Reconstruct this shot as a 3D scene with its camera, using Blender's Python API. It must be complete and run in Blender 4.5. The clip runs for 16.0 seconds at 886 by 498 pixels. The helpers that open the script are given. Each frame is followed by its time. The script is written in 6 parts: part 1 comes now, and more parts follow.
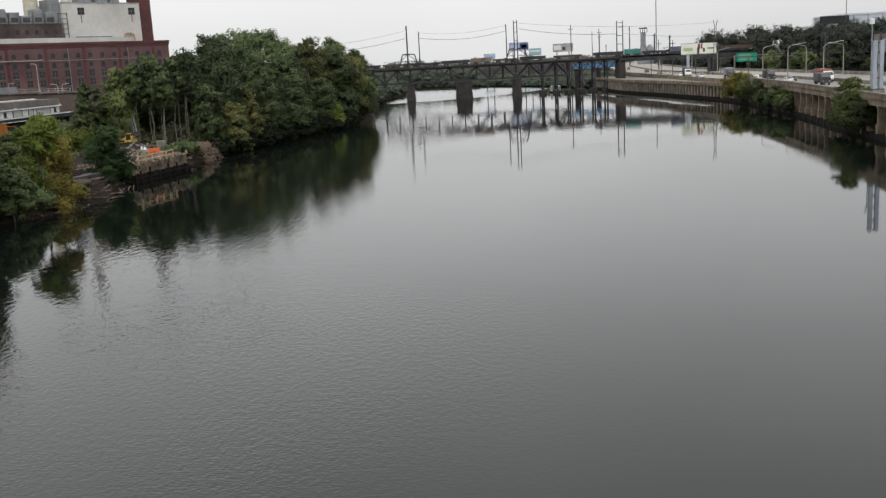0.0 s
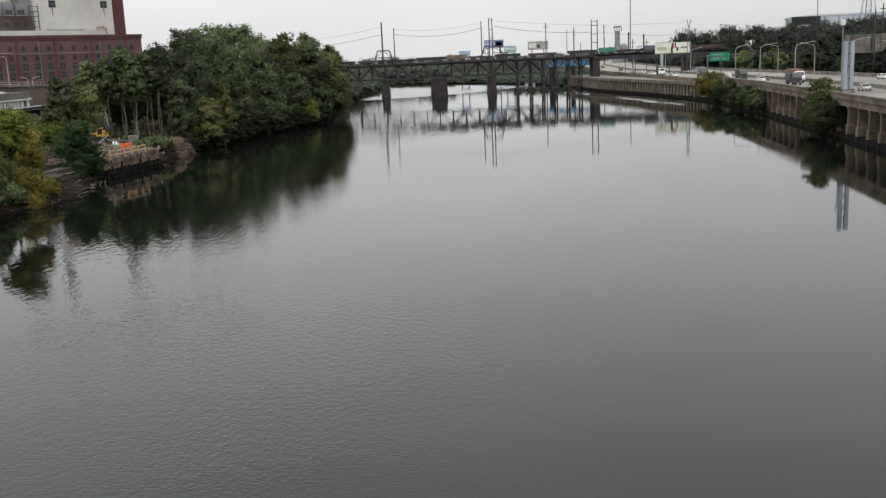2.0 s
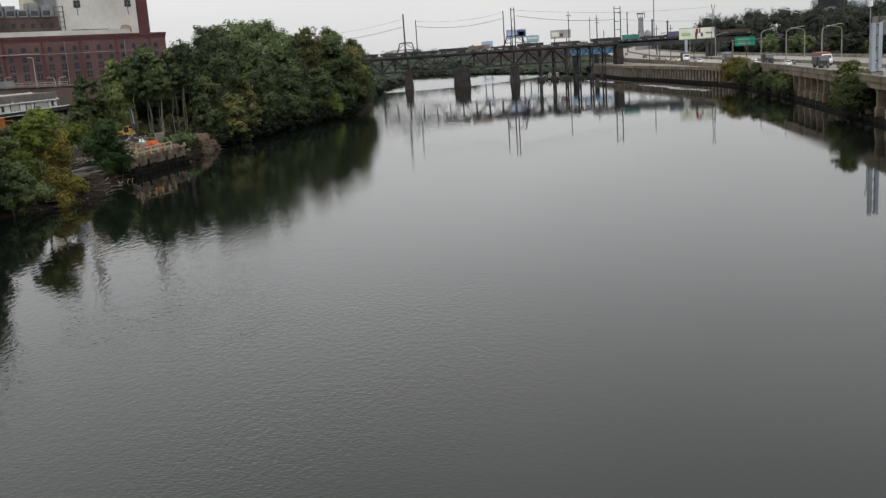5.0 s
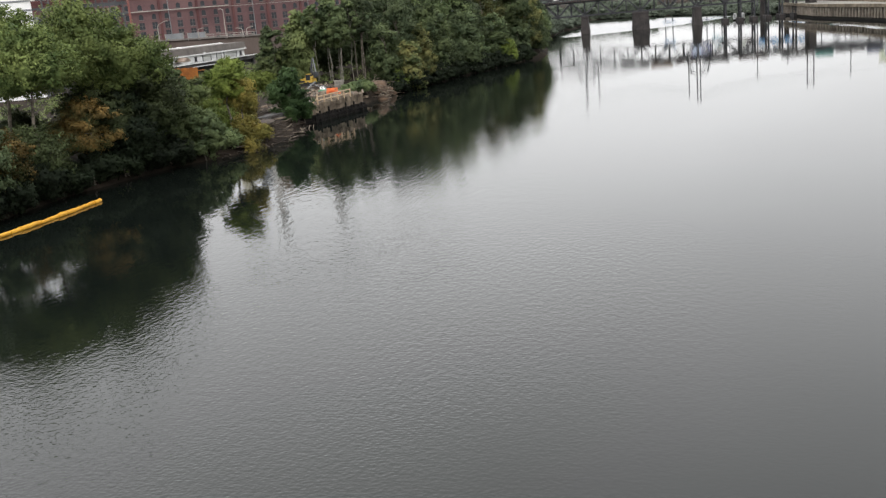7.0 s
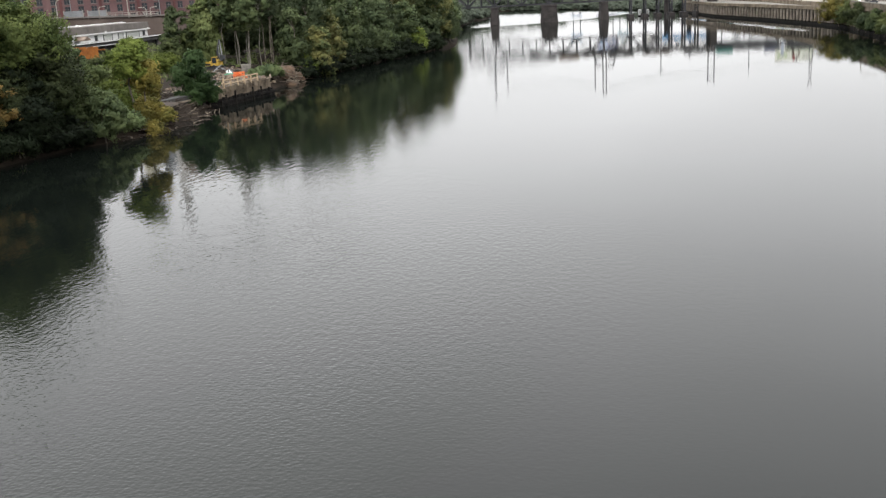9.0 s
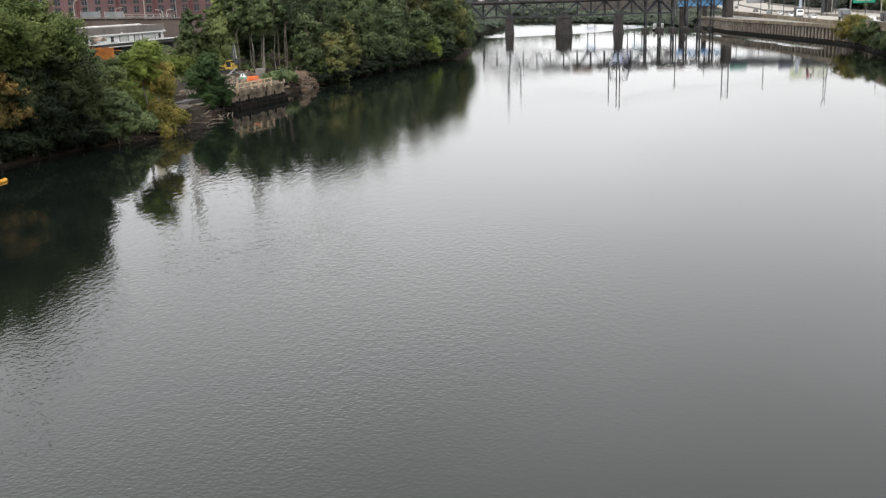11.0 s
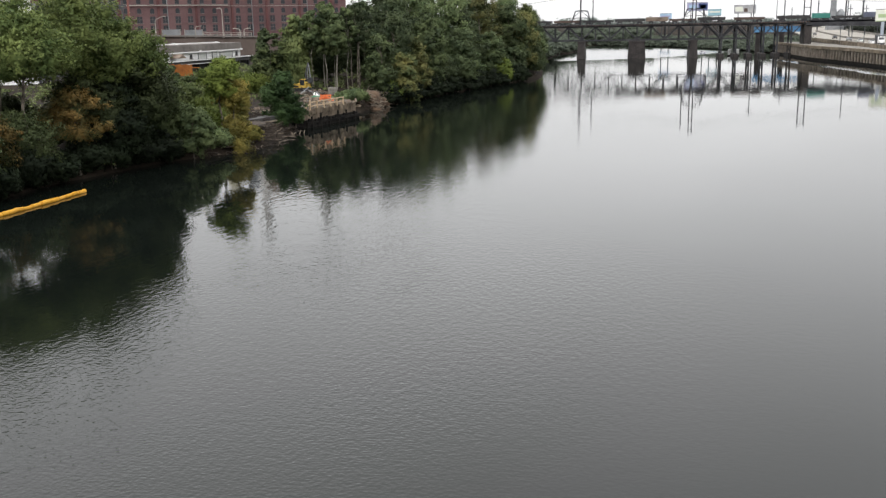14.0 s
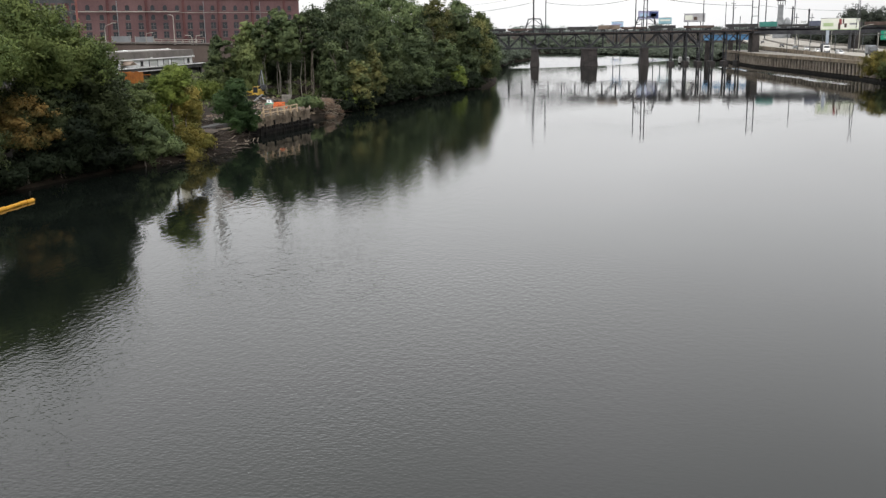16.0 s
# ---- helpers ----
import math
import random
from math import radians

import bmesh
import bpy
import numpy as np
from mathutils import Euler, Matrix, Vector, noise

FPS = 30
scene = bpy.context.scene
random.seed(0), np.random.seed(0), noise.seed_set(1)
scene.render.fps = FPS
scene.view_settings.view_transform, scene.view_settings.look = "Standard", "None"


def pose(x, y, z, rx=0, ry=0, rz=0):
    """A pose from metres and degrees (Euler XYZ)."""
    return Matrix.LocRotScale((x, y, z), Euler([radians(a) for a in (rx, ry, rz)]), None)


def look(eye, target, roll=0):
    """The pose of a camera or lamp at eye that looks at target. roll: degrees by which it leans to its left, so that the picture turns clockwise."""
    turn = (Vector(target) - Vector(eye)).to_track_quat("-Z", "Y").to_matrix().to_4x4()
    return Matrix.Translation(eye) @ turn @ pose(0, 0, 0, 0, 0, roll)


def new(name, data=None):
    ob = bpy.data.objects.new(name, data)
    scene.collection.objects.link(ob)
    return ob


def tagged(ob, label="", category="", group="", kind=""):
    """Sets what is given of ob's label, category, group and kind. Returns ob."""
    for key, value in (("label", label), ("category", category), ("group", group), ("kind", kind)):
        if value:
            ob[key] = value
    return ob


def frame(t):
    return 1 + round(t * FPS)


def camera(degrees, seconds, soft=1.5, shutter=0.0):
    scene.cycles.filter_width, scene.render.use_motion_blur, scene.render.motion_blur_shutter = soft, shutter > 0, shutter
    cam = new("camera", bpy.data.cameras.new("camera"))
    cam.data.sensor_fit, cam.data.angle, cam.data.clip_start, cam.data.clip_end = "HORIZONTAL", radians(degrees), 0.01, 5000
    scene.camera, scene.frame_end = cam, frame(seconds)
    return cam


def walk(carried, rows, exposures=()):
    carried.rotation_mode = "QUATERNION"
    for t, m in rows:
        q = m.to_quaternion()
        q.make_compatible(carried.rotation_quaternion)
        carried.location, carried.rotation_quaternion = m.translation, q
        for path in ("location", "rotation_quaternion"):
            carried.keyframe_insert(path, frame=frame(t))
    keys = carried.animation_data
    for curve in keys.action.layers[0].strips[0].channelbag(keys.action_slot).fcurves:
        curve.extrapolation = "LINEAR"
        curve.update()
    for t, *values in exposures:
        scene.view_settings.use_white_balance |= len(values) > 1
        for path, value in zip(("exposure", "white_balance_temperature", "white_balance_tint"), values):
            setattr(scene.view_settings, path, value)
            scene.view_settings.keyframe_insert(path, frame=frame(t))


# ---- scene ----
# The camera stands on a high bridge, 17 m over the river, and turns.
EYE = 17.0
cam = camera(49.5, 16.0, soft=1.35)
ROWS = [
    (0.0, 0.00, -10.95, 3.00),
    (0.5, -0.65, -11.39, 2.77),
    (1.0, -1.16, -11.55, 2.43),
    (1.5, -1.42, -11.47, 2.17),
    (2.0, -1.46, -11.20, 2.48),
    (2.5, -1.94, -6.71, 3.19),
    (3.0, -1.92, -6.53, 3.30),
    (3.5, -1.48, -7.96, 3.45),
    (3.7, -1.26, -8.47, 3.26),
    (5.8, 2.28, -12.52, 5.52),
    (6.0, 4.79, -12.54, 5.03),
    (6.5, 9.02, -13.85, 5.56),
    (7.0, 10.06, -14.01, 5.00),
    (7.5, 8.28, -14.25, 3.29),
    (8.0, 6.37, -15.01, 3.58),
    (8.5, 5.53, -15.28, 3.14),
    (9.0, 4.88, -15.06, 3.06),
    (9.2, 4.52, -14.87, 2.76),
    (11.3, 6.52, -14.46, 1.16),
    (11.5, 8.38, -14.37, 1.39),
    (12.0, 8.88, -14.27, 1.42),
    (12.5, 8.81, -14.18, 1.05),
    (13.0, 9.36, -13.88, 0.97),
    (13.5, 10.12, -13.41, 1.16),
    (14.0, 9.97, -13.16, 1.03),
    (14.5, 9.30, -12.93, 1.01),
    (15.0, 8.43, -12.83, 0.96),
    (15.5, 7.89, -12.83, 0.75),
    (16.0, 7.29, -12.78, 0.87),
]
# stops by which the film brightens and darkens as it turns
EXPOSURES = [(0, 0.12), (2, 0.1), (2.6, -0.1), (3.1, -0.28), (3.7, -0.32), (6, 0.38), (6.5, 0.55), (7, 0.78), (9, 0.86), (12.5, 0.8), (14.5, 0.56), (16, 0.51)]
walk(cam, [(t, pose(0, 0, EYE, 90 + pitch, roll, yaw)) for t, yaw, pitch, roll in ROWS], EXPOSURES)

# ---- world and light: a bright overcast sky ----
world = bpy.data.worlds.new("overcast_sky")
scene.world = world
world.use_nodes = True
wn, wl = world.node_tree.nodes, world.node_tree.links
bg = wn["Background"]
sky = wn.new("ShaderNodeTexSky")
sky.sky_type, sky.sun_disc = "NISHITA", False
sky.sun_elevation, sky.sun_rotation = radians(48), radians(200)
sky.air_density, sky.dust_density = 1.0, 4.0
dim = wn.new("ShaderNodeVectorMath")
dim.operation = "SCALE"
dim.inputs["Scale"].default_value = 0.05
wl.new(sky.outputs["Color"], dim.inputs[0])
coord = wn.new("ShaderNodeTexCoord")
stretch = wn.new("ShaderNodeMapping")
stretch.inputs["Scale"].default_value = (1.0, 1.0, 3.0)
cloud = wn.new("ShaderNodeTexNoise")
cloud.inputs["Scale"].default_value = 1.6
cloud.inputs["Detail"].default_value = 4.0
wl.new(coord.outputs["Generated"], stretch.inputs["Vector"])
wl.new(stretch.outputs["Vector"], cloud.inputs["Vector"])
ramp = wn.new("ShaderNodeValToRGB")
ramp.color_ramp.elements[0].position, ramp.color_ramp.elements[0].color = 0.3, (0.70, 0.70, 0.705, 1)
ramp.color_ramp.elements[1].position, ramp.color_ramp.elements[1].color = 0.7, (0.82, 0.82, 0.825, 1)
wl.new(cloud.outputs["Fac"], ramp.inputs["Fac"])
veil = wn.new("ShaderNodeMixRGB")
veil.inputs["Fac"].default_value = 0.9
wl.new(dim.outputs["Vector"], veil.inputs["Color1"])
wl.new(ramp.outputs["Color"], veil.inputs["Color2"])
# an overcast sky is brighter overhead than at the horizon
updown = wn.new("ShaderNodeSeparateXYZ")
wl.new(coord.outputs["Generated"], updown.inputs["Vector"])
rise = wn.new("ShaderNodeFloatCurve")
curve = rise.mapping.curves[0]
curve.points[0].location, curve.points[1].location = (0.0, 0.40), (1.0, 0.85)
for px, py in ((0.1, 0.475), (0.2, 0.535), (0.42, 0.60)):
    curve.points.new(px, py)
rise.mapping.update()
wl.new(updown.outputs["Z"], rise.inputs["Value"])
lift = wn.new("ShaderNodeVectorMath")
lift.operation = "SCALE"
wl.new(veil.outputs["Color"], lift.inputs[0])
# thicker cloud down river on the highway side
bank = wn.new("ShaderNodeMapRange")
for key, q in (("From Min", 0.08), ("From Max", 0.42), ("To Min", 1.0), ("To Max", 0.89)):
    bank.inputs[key].default_value = q
wl.new(updown.outputs["X"], bank.inputs["Value"])
both = wn.new("ShaderNodeMath")
both.operation = "MULTIPLY"
wl.new(rise.outputs["Value"], both.inputs[0])
wl.new(bank.outputs["Result"], both.inputs[1])
wl.new(both.outputs["Value"], lift.inputs["Scale"])
wl.new(lift.outputs["Vector"], bg.inputs["Color"])
bg.inputs["Strength"].default_value = 2.5

sun_data = bpy.data.lights.new("sun", "SUN")
sun_data.energy, sun_data.angle, sun_data.color = 0.8, radians(30), (1.0, 0.97, 0.93)
sun = new("sun", sun_data)
sun.matrix_world = look((60, -120, 200), (0, 60, 0))


# ---- materials ----
def mat(name, c1, c2, rough=0.7, scale=0.4, metal=0.0, bump=0.0, fine=6.0, spec=0.4):
    """A surface that wanders between two colours, with a coarse stain and a fine grain."""
    m = bpy.data.materials.new(name)
    m.use_nodes = True
    n, l = m.node_tree.nodes, m.node_tree.links
    b = n["Principled BSDF"]
    geo = n.new("ShaderNodeNewGeometry")
    big, small = n.new("ShaderNodeTexNoise"), n.new("ShaderNodeTexNoise")
    big.inputs["Scale"].default_value, big.inputs["Detail"].default_value = scale, 5.0
    small.inputs["Scale"].default_value, small.inputs["Detail"].default_value = fine, 3.0
    l.new(geo.outputs["Position"], big.inputs["Vector"])
    l.new(geo.outputs["Position"], small.inputs["Vector"])
    add = n.new("ShaderNodeMath")
    add.operation = "MULTIPLY_ADD"
    add.inputs[1].default_value = 0.4
    l.new(small.outputs["Fac"], add.inputs[0])
    l.new(big.outputs["Fac"], add.inputs[2])
    cr = n.new("ShaderNodeValToRGB")
    cr.color_ramp.elements[0].position, cr.color_ramp.elements[0].color = 0.52, (*c1, 1)
    cr.color_ramp.elements[1].position, cr.color_ramp.elements[1].color = 0.88, (*c2, 1)
    l.new(add.outputs[0], cr.inputs["Fac"])
    l.new(cr.outputs["Color"], b.inputs["Base Color"])
    b.inputs["Roughness"].default_value, b.inputs["Metallic"].default_value = rough, metal
    b.inputs["Specular IOR Level"].default_value = spec
    if bump:
        bp = n.new("ShaderNodeBump")
        bp.inputs["Strength"].default_value, bp.inputs["Distance"].default_value = 0.6, bump
        l.new(small.outputs["Fac"], bp.inputs["Height"])
        l.new(bp.outputs["Normal"], b.inputs["Normal"])
    return m


def leaf_mat(name, c1, c2, lift=1.56):
    """Leaves: every one its own shade, every tree a little apart from the next."""
    m = bpy.data.materials.new(name)
    m.use_nodes = True
    n, l = m.node_tree.nodes, m.node_tree.links
    b, out = n["Principled BSDF"], n["Material Output"]
    geo, info = n.new("ShaderNodeNewGeometry"), n.new("ShaderNodeObjectInfo")
    patch = n.new("ShaderNodeTexNoise")
    patch.inputs["Scale"].default_value, patch.inputs["Detail"].default_value = 0.35, 2.0
    l.new(geo.outputs["Position"], patch.inputs["Vector"])
    s = n.new("ShaderNodeMath")
    s.operation = "MULTIPLY_ADD"
    s.inputs[1].default_value = 0.15
    l.new(geo.outputs["Random Per Island"], s.inputs[0])
    l.new(patch.outputs["Fac"], s.inputs[2])
    cr = n.new("ShaderNodeValToRGB")
    cr.color_ramp.elements[0].position, cr.color_ramp.elements[0].color = 0.38, (*c1, 1)
    cr.color_ramp.elements[1].position, cr.color_ramp.elements[1].color = 0.82, (*c2, 1)
    l.new(s.outputs[0], cr.inputs["Fac"])
    hue = n.new("ShaderNodeHueSaturation")
    hue.inputs["Saturation"].default_value = 1.0
    val = n.new("ShaderNodeMapRange")
    val.inputs["To Min"].default_value, val.inputs["To Max"].default_value = 0.62 * lift, 1.34 * lift
    l.new(info.outputs["Random"], val.inputs["Value"])
    l.new(val.outputs["Result"], hue.inputs["Value"])
    l.new(cr.outputs["Color"], hue.inputs["Color"])
    l.new(hue.outputs["Color"], b.inputs["Base Color"])
    b.inputs["Roughness"].default_value = 0.6
    b.inputs["Specular IOR Level"].default_value = 0.12
    tr = n.new("ShaderNodeBsdfTranslucent")
    l.new(hue.outputs["Color"], tr.inputs["Color"])
    mix = n.new("ShaderNodeMixShader")
    mix.inputs["Fac"].default_value = 0.25
    l.new(b.outputs["BSDF"], mix.inputs[1])
    l.new(tr.outputs["BSDF"], mix.inputs[2])
    l.new(mix.outputs["Shader"], out.inputs["Surface"])
    return m


def glass_mat(name, c, rough=0.25):
    m = mat(name, c, tuple(v * 1.5 for v in c), rough, 0.3, spec=0.35)
    return m


def water_mat():
    """River water: dark below, a mirror at a low angle, calm in the lee of the banks and ruffled where the wind touches it."""
    m = bpy.data.materials.new("river_water")
    m.use_nodes = True
    n, l = m.node_tree.nodes, m.node_tree.links
    b = n["Principled BSDF"]
    b.inputs["Base Color"].default_value = (0.0044, 0.0060, 0.0050, 1)
    b.inputs["IOR"].default_value = 1.333
    b.inputs["Roughness"].default_value = 0.03
    geo = n.new("ShaderNodeNewGeometry")

    def noise_at(scale, detail, squash=(1, 1, 1), rough=0.5, turn=0.0):
        mp, t = n.new("ShaderNodeMapping"), n.new("ShaderNodeTexNoise")
        mp.inputs["Scale"].default_value = squash
        mp.inputs["Rotation"].default_value = (0, 0, turn)
        t.inputs["Scale"].default_value, t.inputs["Detail"].default_value, t.inputs["Roughness"].default_value = scale, detail, rough
        l.new(geo.outputs["Position"], mp.inputs["Vector"])
        l.new(mp.outputs["Vector"], t.inputs["Vector"])
        return t.outputs["Fac"]

    def calc(op, a, b_, c=None):
        k = n.new("ShaderNodeMath")
        k.operation = op
        for i, v in enumerate((a, b_, c)):
            if v is None:
                continue
            if isinstance(v, (int, float)):
                k.inputs[i].default_value = v
            else:
                l.new(v, k.inputs[i])
        return k.outputs[0]

    def ramped(v, lo, hi, a, z):
        k = n.new("ShaderNodeMapRange")
        k.interpolation_type = "SMOOTHSTEP"
        for key, q in (("From Min", lo), ("From Max", hi), ("To Min", a), ("To Max", z)):
            k.inputs[key].default_value = q
        l.new(v, k.inputs["Value"])
        return k.outputs["Result"]

    sep = n.new("ShaderNodeSeparateXYZ")
    l.new(geo.outputs["Position"], sep.inputs["Vector"])
    x, y = sep.outputs["X"], sep.outputs["Y"]
    wobble = noise_at(0.03, 3)
    # ruffled water, placed to fit the view: beyond the bridge, a streak off the piled wall, and the near left reach
    xs = calc("MAXIMUM", calc("ADD", x, 30.0), 0.0)
    rim = calc("MULTIPLY_ADD", calc("MULTIPLY", xs, xs), -0.012, calc("MULTIPLY_ADD", wobble, 16.0, y))
    beyond = ramped(rim, 450, 453, 0, 1)
    off_wall = calc("SUBTRACT", calc("MULTIPLY_ADD", y, 0.105, x), calc("MULTIPLY_ADD", wobble, 9.0, 108.6))
    streak = calc("MULTIPLY", ramped(off_wall, -4.6, -3.0, 0, 1), calc("MULTIPLY", ramped(off_wall, 1.5, 4.4, 1, 0), calc("MULTIPLY", ramped(y, 284, 300, 0, 1), ramped(y, 400, 450, 1, 0))))
    ruffled = calc("ADD", beyond, streak)
    shore = calc("MULTIPLY_ADD", wobble, 16.0, calc("SUBTRACT", x, 8.0))
    side = ramped(shore, -14, 12, 1, 0.16)
    lee = calc("MAXIMUM", ramped(shore, -37, -19, 0.10, 1), ramped(y, 34, 52, 1, 0.0))
    reach = calc("MULTIPLY", side, lee)
    patches = ramped(noise_at(0.06, 3, (1, 0.5, 1)), 0.3, 0.7, 0.55, 1.0)
    near = calc("MULTIPLY", calc("MULTIPLY", reach, patches), ramped(y, 45, 85, 0.026, 0.006))
    mid = calc("MULTIPLY", calc("MULTIPLY", reach, patches), calc("MULTIPLY", ramped(y, 30, 58, 0.016, 0.052), ramped(y, 58, 92, 1, 0.025)))
    cove = calc("MULTIPLY", calc("MULTIPLY", ramped(x, 44, 60, 0, 1), ramped(y, 135, 175, 0.012, 0)), patches)
    mid = calc("MAXIMUM", mid, cove)
    tiny = noise_at(5.2, 1.2, (0.80, 1.0, 1), 0.5, 0.04)
    fine = noise_at(2.9, 1.4, (0.95, 0.62, 1), 0.5, 0.05)
    chop = noise_at(1.7, 1.2, (1.0, 0.40, 1), 0.4, 0.06)
    small = calc("MULTIPLY", fine, calc("MULTIPLY_ADD", ruffled, 0.016, calc("MAXIMUM", mid, ramped(y, 120, 300, 0.0015, 0.0022))))
    small = calc("MULTIPLY_ADD", tiny, near, small)
    off_bank = calc("MULTIPLY_ADD", wobble, 14.0, calc("SUBTRACT", x, 7.0))
    wide = calc("MULTIPLY", chop, calc("MULTIPLY", calc("MULTIPLY", ramped(off_bank, -46, -32, 0.12, 1), ramped(off_bank, -20, -4, 1, 0.03)), calc("MULTIPLY", ramped(y, 70, 110, 0.004, 0.0065), ramped(y, 190, 260, 1, 0.2))))
    # short steep wavelets off the wooded bank that break up the edge of its reflection
    lap = noise_at(1.1, 1.5, (1.7, 0.62, 1), 0.5, 0.06)
    lapping = calc("MULTIPLY", lap, calc("MULTIPLY", calc("MULTIPLY", ramped(off_bank, -50, -34, 0.25, 1), ramped(off_bank, -14, 0, 1, 0.06)), calc("MULTIPLY", ramped(y, 45, 85, 0.006, 0.014), ramped(y, 165, 250, 1, 0.1))))
    swell = noise_at(1.3, 1.5, (0.22, 1.0, 1), 0.5, 0.02)
    wide = calc("ADD", calc("MULTIPLY_ADD", swell, ramped(y, 170, 300, 0.0, 0.0060), wide), lapping)
    bump = n.new("ShaderNodeBump")
    bump.inputs["Strength"].default_value = 1.0
    bump.inputs["Distance"].default_value = 1.0
    l.new(calc("ADD", small, wide), bump.inputs["Height"])
    # ruffled water's normals tilt towards the camera, to mirror brighter sky higher up
    lean = n.new("ShaderNodeCombineXYZ")
    l.new(calc("MULTIPLY", ruffled, -0.05), lean.inputs["Y"])
    tilt = n.new("ShaderNodeVectorMath")
    l.new(bump.outputs["Normal"], tilt.inputs[0])
    l.new(lean.outputs["Vector"], tilt.inputs[1])
    unit = n.new("ShaderNodeVectorMath")
    unit.operation = "NORMALIZE"
    l.new(tilt.outputs["Vector"], unit.inputs[0])
    l.new(unit.outputs["Vector"], b.inputs["Normal"])
    b.inputs["Roughness"].default_value = 0.004
    return m


M_WATER = water_mat()
M_GROUND = mat("bank_soil", (0.008, 0.006, 0.0045), (0.034, 0.026, 0.019), 0.95, 0.12, bump=0.15, fine=1.2, spec=0.1)
M_CONCRETE = mat("weathered_concrete", (0.085, 0.066, 0.045), (0.235, 0.19, 0.135), 0.85, 0.35, bump=0.02, fine=3.0)
M_WETCON = mat("wet_black_concrete", (0.007, 0.006, 0.005), (0.028, 0.024, 0.019), 0.9, 0.5, bump=0.03, fine=3.0, spec=0.15)
M_PALE = mat("pale_concrete", (0.22, 0.205, 0.18), (0.40, 0.375, 0.335), 0.85, 0.2, bump=0.02, fine=2.0)
M_DARKWALL = mat("dark_brown_surface", (0.012, 0.011, 0.010), (0.05, 0.045, 0.038), 0.8, 0.6, bump=0.05, fine=3.0)
M_ROAD = mat("worn_roadway", (0.150, 0.142, 0.126), (0.265, 0.250, 0.225), 0.9, 0.06, fine=0.8)
M_STEEL = mat("rusty_dark_steel", (0.024, 0.025, 0.030), (0.062, 0.062, 0.067), 0.8, 0.3, metal=0.2, fine=2.0)
M_POLE = mat("galvanised_steel", (0.20, 0.21, 0.22), (0.34, 0.35, 0.36), 0.5, 0.4, metal=0.5)
M_LAMPPOLE = mat("weathered_lamp_steel", (0.22, 0.22, 0.19), (0.36, 0.35, 0.31), 0.6, 0.4, metal=0.3)
M_GREYBLUE = mat("grey_blue_painted_steel", (0.26, 0.30, 0.36), (0.38, 0.42, 0.48), 0.5, 0.4, metal=0.2)
M_STONE = mat("pier_masonry", (0.018, 0.016, 0.016), (0.050, 0.043, 0.041), 0.9, 0.25, bump=0.05, fine=1.5)
M_BRICK = mat("red_brick", (0.094, 0.050, 0.052), (0.150, 0.087, 0.086), 0.9, 0.08, fine=1.0)
M_BRICKDARK = mat("dark_red_brick", (0.070, 0.027, 0.028), (0.115, 0.048, 0.046), 0.9, 0.1, fine=1.0)
M_OLDBRICK = mat("sooty_brick", (0.035, 0.025, 0.024), (0.085, 0.062, 0.056), 0.9, 0.1, fine=1.0)
M_WHITE = mat("stained_white_cladding", (0.43, 0.42, 0.395), (0.56, 0.55, 0.525), 0.8, 0.07, fine=0.6)
M_ROOFPALE = mat("pale_roof_sheet", (0.42, 0.43, 0.41), (0.54, 0.55, 0.52), 0.7, 0.1, fine=0.8)
M_RUSTROOF = mat("rusted_sheet_metal", (0.075, 0.050, 0.036), (0.27, 0.215, 0.17), 0.8, 0.3, fine=1.0)
M_CHIMNEY = mat("off_white_chimney", (0.48, 0.47, 0.45), (0.66, 0.65, 0.63), 0.8, 0.08, fine=0.8)
M_YELLOWSTACK = mat("buff_chimney", (0.40, 0.38, 0.29), (0.56, 0.54, 0.44), 0.85, 0.1, fine=0.8)
M_GLASS = glass_mat("dark_window_glass", (0.022, 0.026, 0.030))
M_FRAME = mat("grey_window_frame", (0.09, 0.075, 0.072), (0.20, 0.175, 0.165), 0.7, 0.5)
M_DARKGREY = mat("dark_grey_metal", (0.035, 0.037, 0.042), (0.09, 0.095, 0.10), 0.6, 0.3, metal=0.3)
M_MIDGREY = mat("mid_grey_metal", (0.16, 0.17, 0.18), (0.30, 0.31, 0.32), 0.6, 0.2, metal=0.3)
M_BLACK = mat("black_panel", (0.008, 0.009, 0.011), (0.02, 0.021, 0.024), 0.5, 0.3)
M_GREENSIGN = mat("green_sign_sheet", (0.0, 0.20, 0.12), (0.01, 0.26, 0.16), 0.5, 0.3)
M_WHITEPAINT = mat("white_paint", (0.66, 0.66, 0.65), (0.80, 0.80, 0.79), 0.5, 0.5)
M_YELLOW = mat("machine_yellow", (0.36, 0.23, 0.03), (0.52, 0.35, 0.07), 0.5, 0.8)
M_ORANGE = mat("orange_plastic", (0.55, 0.115, 0.03), (0.68, 0.18, 0.055), 0.5, 1.0)
M_BOOM = mat("yellow_float_fabric", (0.46, 0.215, 0.010), (0.60, 0.315, 0.022), 0.55, 0.8, fine=5.0)
M_TARP = mat("green_tarpaulin", (0.01, 0.14, 0.07), (0.04, 0.26, 0.14), 0.6, 1.0)
M_TAN = mat("weathered_timber", (0.30, 0.215, 0.13), (0.46, 0.36, 0.24), 0.85, 1.0)
M_ORANGEWOOD = mat("orange_stained_fence", (0.20, 0.066, 0.012), (0.33, 0.12, 0.022), 0.8, 0.8)
M_BROWNWALL = mat("brown_stone_wall", (0.075, 0.055, 0.047), (0.14, 0.11, 0.095), 0.9, 0.12)
